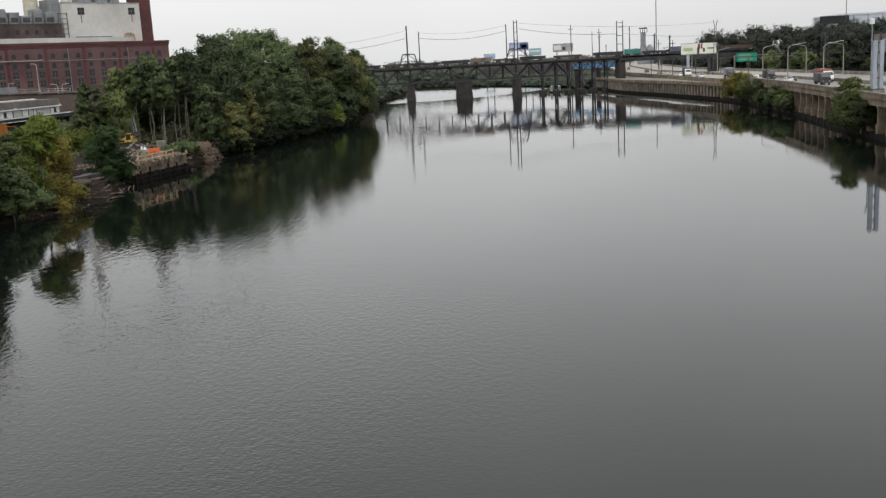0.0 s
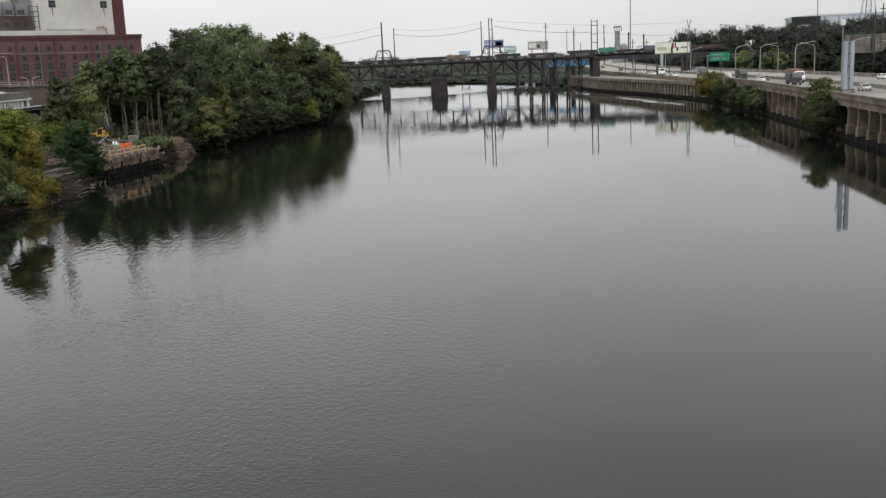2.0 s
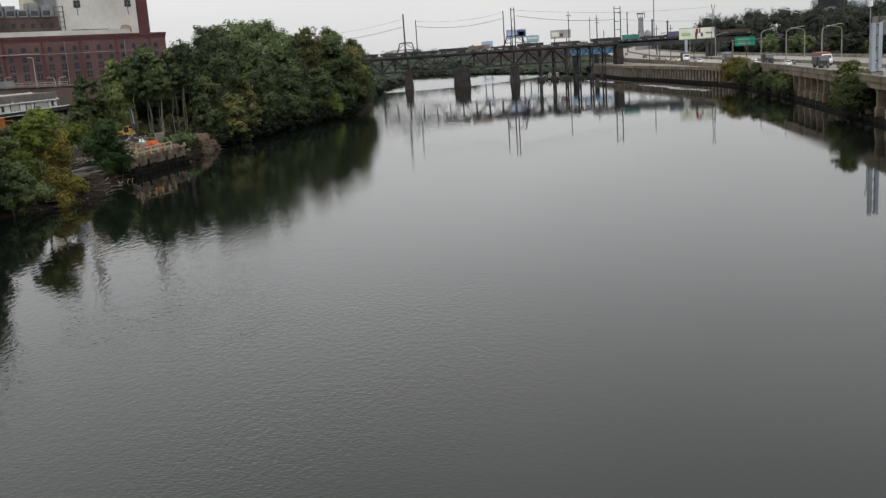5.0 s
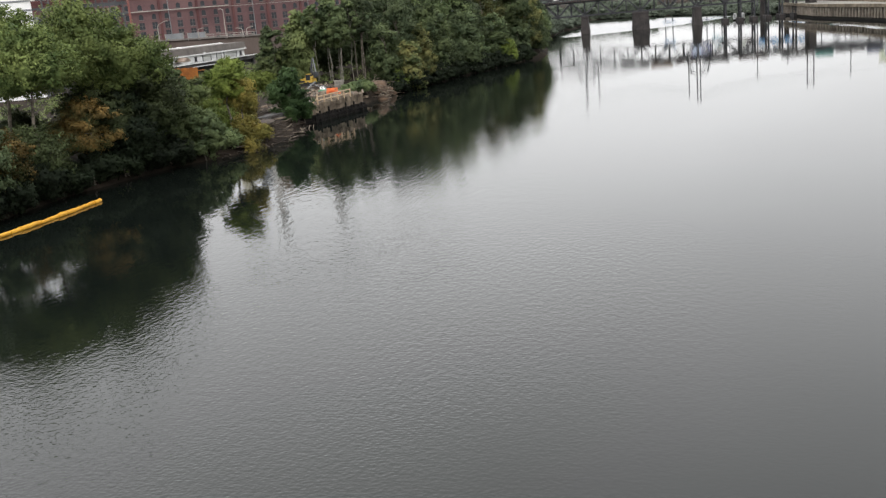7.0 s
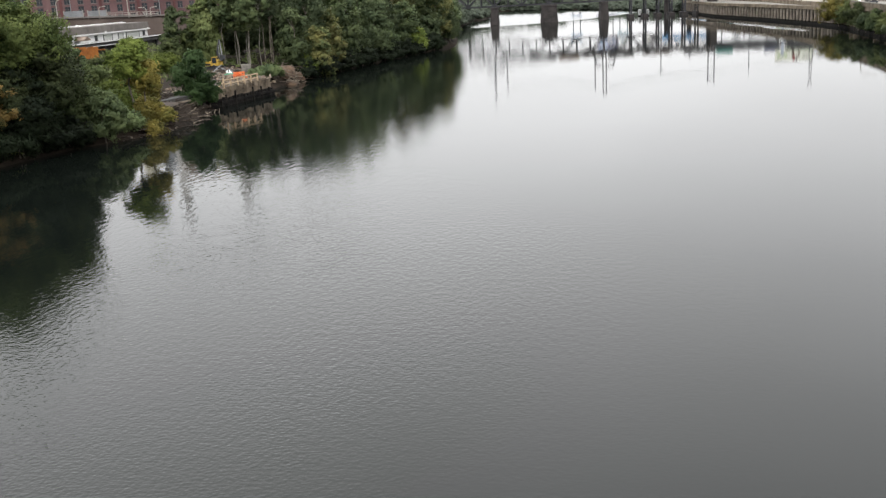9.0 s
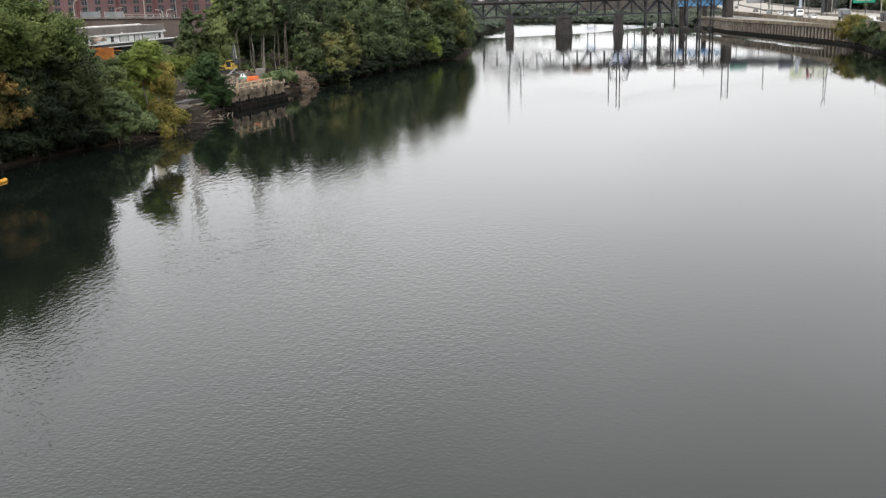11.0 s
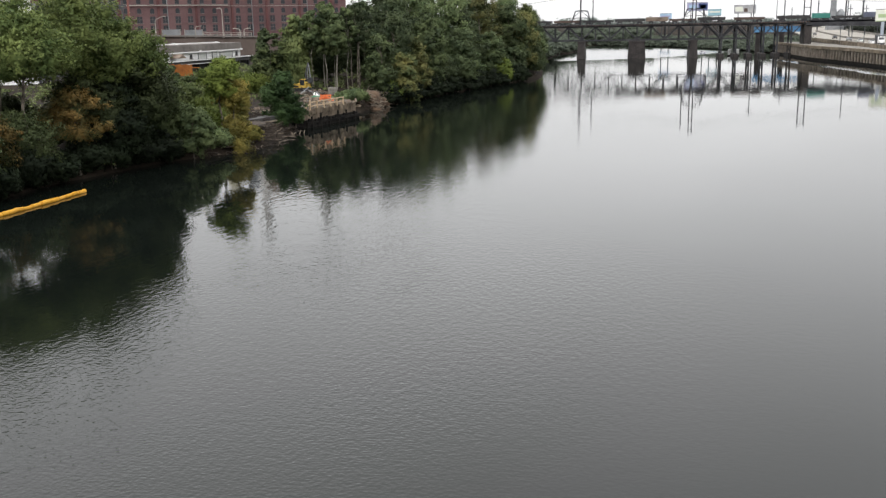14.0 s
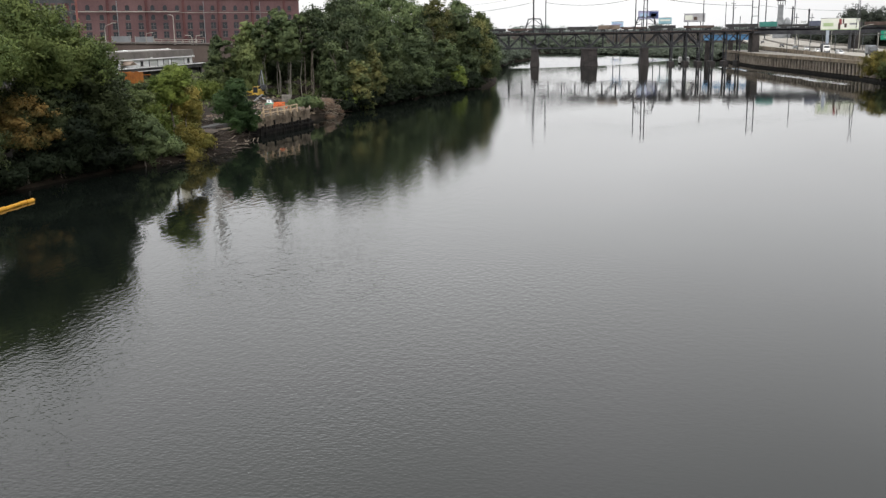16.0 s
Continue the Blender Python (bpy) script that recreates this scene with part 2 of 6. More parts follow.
M_GREYROOF = mat("grey_shingle_roof", (0.13, 0.115, 0.105), (0.22, 0.20, 0.185), 0.85, 0.3)
M_BLUE = mat("blue_painted_steel", (0.06, 0.17, 0.33), (0.10, 0.25, 0.43), 0.6, 0.3)
M_CONTBLUE = mat("dull_blue_container", (0.07, 0.08, 0.12), (0.12, 0.13, 0.18), 0.6, 0.3)
M_TEAL = mat("teal_freight_paint", (0.03, 0.17, 0.14), (0.06, 0.24, 0.20), 0.6, 0.3)
M_FREIGHT = mat("grimy_freight_black", (0.02, 0.02, 0.022), (0.06, 0.057, 0.055), 0.7, 0.3)
M_BROWNFREIGHT = mat("grimy_freight_brown", (0.05, 0.032, 0.026), (0.11, 0.075, 0.06), 0.7, 0.3)
M_SILVER = mat("silver_car_paint", (0.40, 0.42, 0.44), (0.52, 0.54, 0.56), 0.35, 0.5, metal=0.4)
M_CARBLACK = mat("black_car_paint", (0.012, 0.012, 0.014), (0.03, 0.03, 0.033), 0.35, 0.5)
M_TYRE = mat("tyre_rubber", (0.012, 0.012, 0.012), (0.03, 0.03, 0.03), 0.9, 2.0)
M_BARK = mat("grey_bark", (0.07, 0.058, 0.045), (0.22, 0.19, 0.155), 0.95, 1.5, bump=0.03, fine=6.0)
M_MUD = mat("bare_river_mud", (0.012, 0.009, 0.007), (0.062, 0.046, 0.034), 0.9, 0.5, bump=0.08, fine=2.5)
M_DRIFT = mat("bleached_driftwood", (0.05, 0.038, 0.028), (0.20, 0.165, 0.125), 0.9, 1.0)
M_RUBBLE = mat("broken_rubble", (0.045, 0.033, 0.022), (0.175, 0.138, 0.098), 0.95, 0.6, bump=0.05, fine=3.0)
M_PALEBARK = mat("pale_bark", (0.12, 0.108, 0.09), (0.27, 0.25, 0.215), 0.95, 1.0, bump=0.02, fine=5.0)
M_FADEDRED = mat("faded_brown_red_paint", (0.15, 0.05, 0.042), (0.24, 0.09, 0.072), 0.6, 0.4)
# the far hall's blue-grey has distance haze mixed into it
M_HALL = mat("hazed_blue_grey_cladding", (0.46, 0.51, 0.57), (0.57, 0.62, 0.67), 0.7, 0.05, fine=0.3)
M_LANES = mat("pale_concrete_lanes", (0.20, 0.185, 0.16), (0.33, 0.31, 0.275), 0.9, 0.08, fine=0.8)
M_PILE = mat("pale_weathered_pile", (0.14, 0.118, 0.096), (0.29, 0.25, 0.205), 0.85, 0.4, bump=0.02, fine=3.0)
# near-black: tarred timber, and painted shade on the recess walls
M_TARSHADE = mat("tarred_timber_and_recess_shade", (0.004, 0.004, 0.004), (0.018, 0.016, 0.014), 0.95, 0.8, bump=0.05, fine=3.0, spec=0.12)
M_CLAY = mat("brown_clay", (0.040, 0.025, 0.016), (0.125, 0.080, 0.050), 0.95, 0.5, bump=0.08, fine=2.5)
M_OLDCON = mat("grimy_old_concrete", (0.10, 0.092, 0.08), (0.24, 0.222, 0.195), 0.9, 0.5, bump=0.03, fine=3.0)
M_OLDROOF = mat("grey_brown_roof_sheet", (0.10, 0.088, 0.08), (0.19, 0.172, 0.158), 0.85, 0.15, fine=1.0)
M_FARWHITE = mat("far_pale_cladding", (0.52, 0.57, 0.62), (0.68, 0.71, 0.74), 0.7, 0.05, fine=0.3)
M_WIRE = mat("overhead_wire", (0.05, 0.05, 0.055), (0.09, 0.09, 0.10), 0.6, 0.5)
L_DEEP = leaf_mat("deep_green_leaves", (0.0265, 0.0385, 0.0200), (0.0675, 0.0850, 0.0400))
L_MID = leaf_mat("mid_green_leaves", (0.0420, 0.0610, 0.0300), (0.1130, 0.1400, 0.0590))
L_RUSSET = leaf_mat("olive_yellow_leaves", (0.034, 0.049, 0.021), (0.142, 0.132, 0.048))
L_CANOPY = leaf_mat("yellow_green_leaves", (0.034, 0.052, 0.017), (0.112, 0.134, 0.042))
L_OLIVE = leaf_mat("olive_leaves", (0.0390, 0.0540, 0.0200), (0.1250, 0.1450, 0.0560))
L_LIME = leaf_mat("lime_leaves", (0.048, 0.070, 0.0160), (0.155, 0.188, 0.0420))
L_YELLOW = leaf_mat("yellowing_leaves", (0.062, 0.062, 0.0170), (0.205, 0.165, 0.0420))
L_ORANGE = leaf_mat("turning_orange_leaves", (0.018, 0.030, 0.012), (0.135, 0.082, 0.026))
L_PINE = leaf_mat("dark_bush_leaves", (0.014, 0.028, 0.011), (0.043, 0.071, 0.025))
# greyed and lightened: distance haze is mixed into this leaf colour
L_HAZY = leaf_mat("hazed_horizon_leaves", (0.062, 0.076, 0.070), (0.125, 0.145, 0.125))
# dark olive; in the near clump it also carries the canopy's shade
L_DUSK = leaf_mat("olive_and_crown_shade_leaves", (0.020, 0.027, 0.0115), (0.056, 0.069, 0.0290))
# near-black leaf colour that imitates the shade under the bank trees
L_SHADE = leaf_mat("painted_shade_leaves", (0.008, 0.013, 0.007), (0.026, 0.037, 0.018), 1.0)
# far-bank green, lightened with haze in the base colour
L_FARBANK = leaf_mat("hazed_far_bank_leaves", (0.062, 0.078, 0.060), (0.135, 0.160, 0.115), 1.0)
L_FAR = leaf_mat("far_wood_leaves", (0.022, 0.028, 0.023), (0.054, 0.062, 0.045), 1.0)


# ---- mesh helpers ----
class Shape:
    """Collects boxes, beams, tubes and extrusions into one mesh."""

    def __init__(self):
        self.v, self.f = [], []

    def add(self, verts, faces):
        k = len(self.v)
        self.v += [tuple(p) for p in verts]
        self.f += [tuple(i + k for i in q) for q in faces]
        return self

    def box(self, x0, x1, y0, y1, z0, z1, c=0.0):
        """A box; c chamfers its upright and upper edges."""
        if c <= 0:
            vs = [(x, y, z) for z in (z0, z1) for x, y in ((x0, y0), (x1, y0), (x1, y1), (x0, y1))]
            return self.add(vs, [(3, 2, 1, 0), (4, 5, 6, 7), (0, 1, 5, 4), (1, 2, 6, 5), (2, 3, 7, 6), (3, 0, 4, 7)])
        ring = lambda e, z: [(x0 + c + e, y0 + e, z), (x1 - c - e, y0 + e, z), (x1 - e, y0 + c + e, z), (x1 - e, y1 - c - e, z), (x1 - c - e, y1 - e, z), (x0 + c + e, y1 - e, z), (x0 + e, y1 - c - e, z), (x0 + e, y0 + c + e, z)]
        return self.rings([ring(0, z0), ring(0, z1 - c), ring(c * 0.5, z1)])

    def rings(self, rs):
        m = len(rs[0])
        fs = [tuple(range(m))[::-1], tuple(range((len(rs) - 1) * m, len(rs) * m))]
        for k in range(len(rs) - 1):
            for i in range(m):
                j = (i + 1) % m
                fs.append((k * m + i, k * m + j, k * m + m + j, k * m + m + i))
        return self.add([p for r in rs for p in r], fs)

    def tube(self, p, q, r0, r1=None, sides=8):
        r1 = r0 if r1 is None else r1
        p, q = Vector(p), Vector(q)
        rot = (q - p).to_track_quat("Z", "Y")
        circ = [Vector((math.cos(2 * math.pi * i / sides), math.sin(2 * math.pi * i / sides), 0)) for i in range(sides)]
        return self.rings([[p + rot @ (c * r0) for c in circ], [q + rot @ (c * r1) for c in circ]])

    def beam(self, p, q, w, h=None):
        h = w if h is None else h
        p, q = Vector(p), Vector(q)
        rot = (q - p).to_track_quat("Z", "Y")
        sec = [Vector((a * w / 2, b * h / 2, 0)) for a, b in ((-1, -1), (1, -1), (1, 1), (-1, 1))]
        return self.rings([[p + rot @ c for c in sec], [q + rot @ c for c in sec]])

    def path(self, pts, r, sides=6):
        for a, b in zip(pts[:-1], pts[1:]):
            self.tube(a, b, r, r, sides)
        return self

    def lathe(self, prof, x=0, y=0, sides=16):
        return self.rings([[(x + r * math.cos(2 * math.pi * i / sides), y + r * math.sin(2 * math.pi * i / sides), z) for i in range(sides)] for r, z in prof])

    def extrude(self, poly, y0, y1):
        """A closed outline in x and z, drawn out along y."""
        return self.rings([[(x, y1, z) for x, z in poly], [(x, y0, z) for x, z in poly]])

    def mesh(self, name, material):
        me = bpy.data.meshes.new(name)
        me.from_pydata(self.v, [], self.f)
        me.materials.append(material)
        me.update()
        return me


def thing(name, label, category, m=None, group="", kind=""):
    ob = tagged(new(name), label, category, group, kind)
    if m is not None:
        ob.matrix_basis = m
    return ob


def part(name, shape, material, parent, label=""):
    """One mesh object under a thing or part, in the parent's own axes."""
    me = shape if isinstance(shape, bpy.types.Mesh) else shape.mesh(name, material)
    ob = new(name, me)
    ob.parent = parent
    return tagged(ob, label)


def solid(name, shape, material, label, category, kind="", group=""):
    return tagged(new(name, shape.mesh(name, material)), label, category, group, kind)


def lerp(table, y):
    ys, xs = zip(*table)
    return float(np.interp(y, ys, xs))


# ---- the plan ----
LEFT = [(-400, -75), (0, -64), (60, -64.5), (100, -62.3), (117, -57.3), (126, -52.2), (136, -49.5), (150, -52), (160, -53), (178, -49.5), (187, -50.5), (208, -48.5), (222, -45.5), (243, -41.5), (274, -33.0), (310, -23), (335, -24), (400, -30), (500, -31), (540, -24), (580, -21), (620, -32), (650, -60), (690, -250), (760, -900)]
EDGE = [(-200, 35), (60, 62), (161, 76.8), (179, 79.6), (200, 83), (216, 85.3), (236, 87.6), (265, 91.2), (320, 93.5), (400, 95.5), (540, 100), (800, 135), (1100, 195), (2500, 500)]
FACE = [(-200, 17.4), (60, 57.7), (151, 71.8), (216.8, 82), (249.7, 86.6), (292, 91.2), (300, 92.66)]
WALL = [(300, 92.5), (322, 92), (377, 86), (428, 78.3), (505, 77)]
RIGHT = [(-400, 40), (60, 68), (161, 83), (216, 92), (265, 97), (300, 96), (322, 95), (377, 89), (428, 81), (505, 79.5), (560, 70), (640, 40), (700, 0), (740, -60), (790, -500), (860, -900)]
ROAD_Z, ROAD_W = 6.4, 40.0


def ground_z(x, y):
    a = lerp(LEFT, y) - x
    b = x - lerp(RIGHT, y)
    if a > 0 and (y < 700):
        z = np.interp(a, [0, 1.2, 6, 14, 40, 70, 400], [-0.4, 1.0, 2.8, 3.9, 5.4, 6.2, 8.0])
        return z + 0.35 * noise.noise(Vector((x * 0.15, y * 0.15, 0))) * min(1, a / 3)
    if b > 0:
        far = np.interp(y, [0, 500, 700, 2000], [1, 1, 0.3, 0.2])
        under = np.interp(b, [0, 1.5, 6, 10, 48, 60, 75, 140, 400], [-0.6, 0.9, 2.6, 5.2, 5.6, 6.6, 9, 16, 20])
        low = np.interp(b, [0, 2, 10, 400], [-0.5, 1.5, 4, 8])
        z = far * under + (1 - far) * low
        if y > 300 and -12 < x - lerp(EDGE, y) < ROAD_W + 14:
            z = min(z, ROAD_Z - 1.1)
        return z + 0.25 * noise.noise(Vector((x * 0.12, y * 0.12, 3)))
    return -2.5 * min(1.0, min(-a if a < 0 else 0, -b if b < 0 else 0) / 4.0) - 0.4


def build_ground():
    xs = sorted(set([-3500, -2500, -1800, -1200, -800, -600, -450, -350, -280, -230] + list(range(-190, -100, 10)) + list(np.arange(-100, -15, 2.0)) + list(range(-15, 60, 8)) + list(np.arange(60, 150, 2.5)) + list(range(150, 330, 15)) + [350, 400, 500, 700, 1000, 1500, 2200, 3500]))
    ys = sorted(set([-1500, -800, -400, -200, -100, -50, 0, 30] + list(np.arange(50, 330, 3.0)) + list(range(330, 520, 8)) + list(range(520, 900, 20)) + [950, 1000, 1100, 1300, 1600, 2000, 2600, 3500, 4500]))
    verts = [(x, y, ground_z(x, y)) for y in ys for x in xs]
    n = len(xs)
    faces = [(j * n + i, j * n + i + 1, (j + 1) * n + i + 1, (j + 1) * n + i) for j in range(len(ys) - 1) for i in range(n - 1)]
    me = bpy.data.meshes.new("ground")
    me.from_pydata(verts, [], faces)
    me.polygons.foreach_set("use_smooth", [True] * len(faces))
    me.materials.append(M_GROUND)
    tagged(new("ground", me), "brown earth and mud banks beside the river", "ground", kind="structure")


build_ground()
water = Shape().add([(-1500, -1200, 0), (1500, -1200, 0), (1500, 1500, 0), (-1500, 1500, 0)], [(0, 1, 2, 3)])
solid("water", water, M_WATER, "calm grey-green river water mirroring an overcast sky", "river", kind="structure")


# ---- the elevated highway on the bank ----
def strip(table, y0, y1, step, off0, off1, z0, z1):
    """A solid band that follows a line of the plan, from off0 to off1 beside it."""
    s, rs, y = Shape(), [], y0
    while y <= y1 + 0.01:
        x = lerp(table, y)
        rs.append([(x + off0, y, z0), (x + off1, y, z0), (x + off1, y, z1), (x + off0, y, z1)])
        y += step
    return s.rings(rs)


highway = thing("highway_viaduct", "weathered concrete riverside highway on stout columns", "highway", kind="structure")
part("deck", strip(EDGE, -60, 320, 10, 0.6, ROAD_W, ROAD_Z - 0.8, ROAD_Z), M_ROAD, highway, "worn grey multi-lane roadway")
part("concrete_lanes", strip(EDGE, 320, 1300, 10, 0.6, ROAD_W, ROAD_Z - 0.8, ROAD_Z), M_LANES, highway, "pale concrete multi-lane roadway")
part("shoulder", strip(FACE, -60, 292, 4, 0.6, 6.0, ROAD_Z - 0.6, ROAD_Z - 0.004), M_ROAD, highway)
part("edge_beam", strip(FACE, -60, 292, 4, 0.0, 0.6, 6.9, 7.85), M_CONCRETE, highway, "rust-streaked concrete edge beam")
part("beam_ledge", strip(FACE, -60, 292, 4, 0.25, 1.3, 5.75, 6.896), M_CONCRETE, highway)
part("kerb", strip(FACE, -60, 292, 4, -0.12, 0.72, 7.854, 8.05), M_OLDCON, highway)
part("retaining_wall", strip(EDGE, 292.3, 640, 8, -0.2, 0.4, 3.0, 6.9), M_CONCRETE, highway, "buff concrete retaining wall")
part("median_barrier", strip(EDGE, -60, 900, 10, 16.6, 17.1, ROAD_Z + 0.01, ROAD_Z + 0.9), M_OLDCON, highway)
part("far_parapet", strip(EDGE, -60, 900, 10, ROAD_W + 0.01, ROAD_W + 0.5, 5.0, ROAD_Z + 1.1), M_OLDCON, highway)
# the recess's shade is put into this wall's near-black colour
part("back_wall", strip(FACE, -60, 292, 8, 2.6, 3.1, -1.0, 5.7), M_TARSHADE, highway, "recess wall behind the columns, near-black for their shade")
part("tide_sill", strip(FACE, -60, 292, 8, 0.25, 2.6, -1.5, 0.95), M_TARSHADE, highway, "black tide-stained sill")
col_me = Shape().box(-0.34, 1.75, -0.30, 0.30, 2.5, 5.748, 0.05).mesh("column", M_CONCRETE)
cap_me = Shape().box(-0.46, 1.78, -0.42, 0.42, 5.35, 5.746, 0.05).mesh("capital", M_CONCRETE)
plinth_me = Shape().box(-0.56, 1.80, -0.52, 0.52, 1.0, 2.55, 0.14).mesh("plinth", M_CONCRETE)
wet_me = Shape().box(-0.6, 1.82, -0.58, 0.58, -1.5, 1.0, 0.05).mesh("wet_footing", M_WETCON)
for y in [60 + 6 * i for i in range(22)] + [195 + 6 * i for i in range(17)]:
    c = part("column", col_me, None, highway)
    c.matrix_basis = pose(lerp(FACE, y) + 0.75, y, 0, 0, 0, -9)
    part("capital", cap_me, None, c)
    part("plinth", plinth_me, None, c)
    part("wet_footing", wet_me, None, c, "black tide-stained footing")

# ---- the low piled wharf further on ----
wharf = thing("piled_wharf", "low concrete wharf on closely set piles", "wharf", kind="structure")
part("deck", strip(WALL, 296, 506, 6, 0.8, 16, 4.8, 5.45), M_OLDCON, wharf)
part("cap_beam", strip(WALL, 296, 506, 6, 0.0, 0.8, 4.65, 5.75), M_CONCRETE, wharf, "pale weathered cap beam")
# painted shade again, for the gaps between the piles
part("back_wall", strip(WALL, 296, 506, 6, 1.6, 2.0, -1.0, 4.8), M_TARSHADE, wharf)
part("waterline_beam", strip(WALL, 296, 506, 6, 0.1, 0.5, 0.0, 0.7), M_TARSHADE, wharf)
pile_me = Shape().lathe([(0.5, 0.9), (0.5, 4.65)], sides=8).mesh("pile", M_PILE)
foot_me = Shape().lathe([(0.56, -1.5), (0.56, 0.9), (0.5, 0.95)], sides=8).mesh("wet_footing", M_WETCON)
y = 298.0
while y < 506:
    p = part("pile", pile_me, None, wharf)
    p.matrix_basis = pose(lerp(WALL, y) + 0.7, y, 0)
    part("wet_footing", foot_me, None, p)
    y += 3.0


# ---- the railway bridge ----
BY = 470.0
DECK_Z = 15.6
bridge = thing("railway_bridge", "dark rusty steel deck-truss railway bridge on stone piers", "bridge", kind="structure")
NODES = [-41.0, -16.0, 9.5, 35.0, 60.0]
for yy in (BY - 4, BY + 4):
    part("top_chord", Shape().box(-46, 84, yy - 0.35, yy + 0.35, 14.2, 15.0), M_STEEL, bridge)
    part("bottom_chord", Shape().box(-46, 60, yy - 0.3, yy + 0.3, 8.0, 8.6), M_STEEL, bridge)
    for a, b in zip(NODES[:-1], NODES[1:]):
        h = (b - a) / 4
        for i, (z0, z1) in enumerate(((8.4, 14.5), (14.5, 8.4), (8.4, 14.5), (14.5, 8.4))):
            part("diagonal", Shape().beam((a + i * h, yy, z0), (a + i * h + h, yy, z1), 0.7, 0.6), M_STEEL, bridge)
        for i in range(4):
            part("vertical", Shape().box(a + i * h - 0.22, a + i * h + 0.22, yy - 0.2, yy + 0.2, 8.4, 14.4), M_STEEL, bridge)
part("deck", Shape().box(-60, 84, BY - 5.2, BY + 5.2, 15.0, DECK_Z), M_STEEL, bridge)
rail = Shape()
for yy in (BY - 5.1, BY + 5.1):
    for z in (16.1, 16.6):
        rail.box(-60, 140, yy - 0.05, yy + 0.05, z - 0.05, z + 0.05)
    for i in range(101):
        rail.box(-60 + 2 * i - 0.05, -60 + 2 * i + 0.05, yy - 0.05, yy + 0.05, DECK_Z, 16.6)
part("railing", rail, M_STEEL, bridge)
ties = Shape()
for i in range(120):
    ties.box(-58 + 1.2 * i, -57.5 + 1.2 * i, BY - 5.45, BY + 5.45, 14.9, 15.35)
part("ties", ties, M_BROWNFREIGHT, bridge, "timber ties under the rails")
for x, w, top in ((-16, 1.5, 8.0), (9.5, 3.5, 8.0), (35, 1.45, 8.0)):
    s = Shape()
    s.rings([[(x - w - e, BY - 7 - e, z), (x + w + e, BY - 7 - e, z), (x + w + e, BY + 7 + e, z), (x - w - e, BY + 7 + e, z)] for e, z in ((0.8, -3), (0.3, 3), (0.0, top - 0.8), (0.3, top - 0.8), (0.3, top))])
    part("pier", s, M_STONE, bridge, "tall dark masonry river pier")
    for i in range(5):
        part("course", Shape().box(x - w - 0.42 + i * 0.07, x + w + 0.42 - i * 0.07, BY - 7.45 + i * 0.07, BY + 7.45 - i * 0.07, 0.9 + 1.3 * i, 1.05 + 1.3 * i), M_STONE, bridge)
# steel trestle bents toward the shore and the girders over the road
for x in (47.5, 54.0, 60.0, 66.0, 72.0, 78.0):
    b = Shape()
    for yy in (BY - 4, BY + 4):
        b.beam((x, yy * 1.0, -1), (x, yy, 14.4), 0.7)
    for z0, z1 in ((1.0, 7.0), (7.0, 13.5)):
        b.beam((x, BY - 4, z0), (x, BY + 4, z1), 0.25).beam((x, BY + 4, z0), (x, BY - 4, z1), 0.25)
    b.beam((x - 4, BY - 4, 13.9), (x, BY - 4, 9.5), 0.4).beam((x + 4, BY - 4, 13.9), (x, BY - 4, 9.5), 0.4)
    b.box(x - 0.6, x + 0.6, BY - 5, BY + 5, 13.6, 14.4)
    part("bent", b, M_STEEL, bridge, "braced steel trestle bent")
    part("footing", Shape().box(x - 1.2, x + 1.2, BY - 6, BY + 6, -2, 1.6, 0.2), M_STONE, bridge)
part("abutment_pier", Shape().box(83.3, 86.6, BY - 5, BY + 5, 3.0, 14.0, 0.2), M_STONE, bridge)
part("road_girder", Shape().box(84, 150, BY - 5, BY - 4.3, 13.2, 15.9).box(84, 150, BY + 4.3, BY + 5, 13.2, 15.9).box(84, 150, BY - 5, BY + 5, 15.0, DECK_Z - 0.01), M_STEEL, bridge, "plate girder over the road")
for x in (100, 117, 134):
    part("stiffener", Shape().box(x - 0.12, x + 0.12, BY - 5.2, BY - 5.0, 13.2, 15.9), M_STEEL, bridge)
part("road_pier", Shape().box(128, 131, BY - 5, BY + 5, 5.0, 13.2, 0.2), M_STONE, bridge)

# a blue girder bridge just beyond
blue = thing("blue_girder_bridge", "bright blue painted steel girder span behind the railway bridge", "bridge", kind="structure")
part("girder", Shape().box(66, 90, 498, 498.6, 10.7, 12.9).box(66, 90, 497.6, 499, 10.5, 10.75).box(66, 90, 497.6, 499, 12.85, 13.1), M_BLUE, blue)
for i in range(6):
    part("stiffener", Shape().box(68 + 4 * i - 0.15, 68 + 4 * i + 0.15, 497.5, 498, 10.75, 12.85), M_BLUE, blue)
for x in (68, 79):
    part("pier", Shape().lathe([(1.3, -3), (1.2, 9.6), (1.7, 10.5)], x, 498.3, 10), M_STONE, blue)


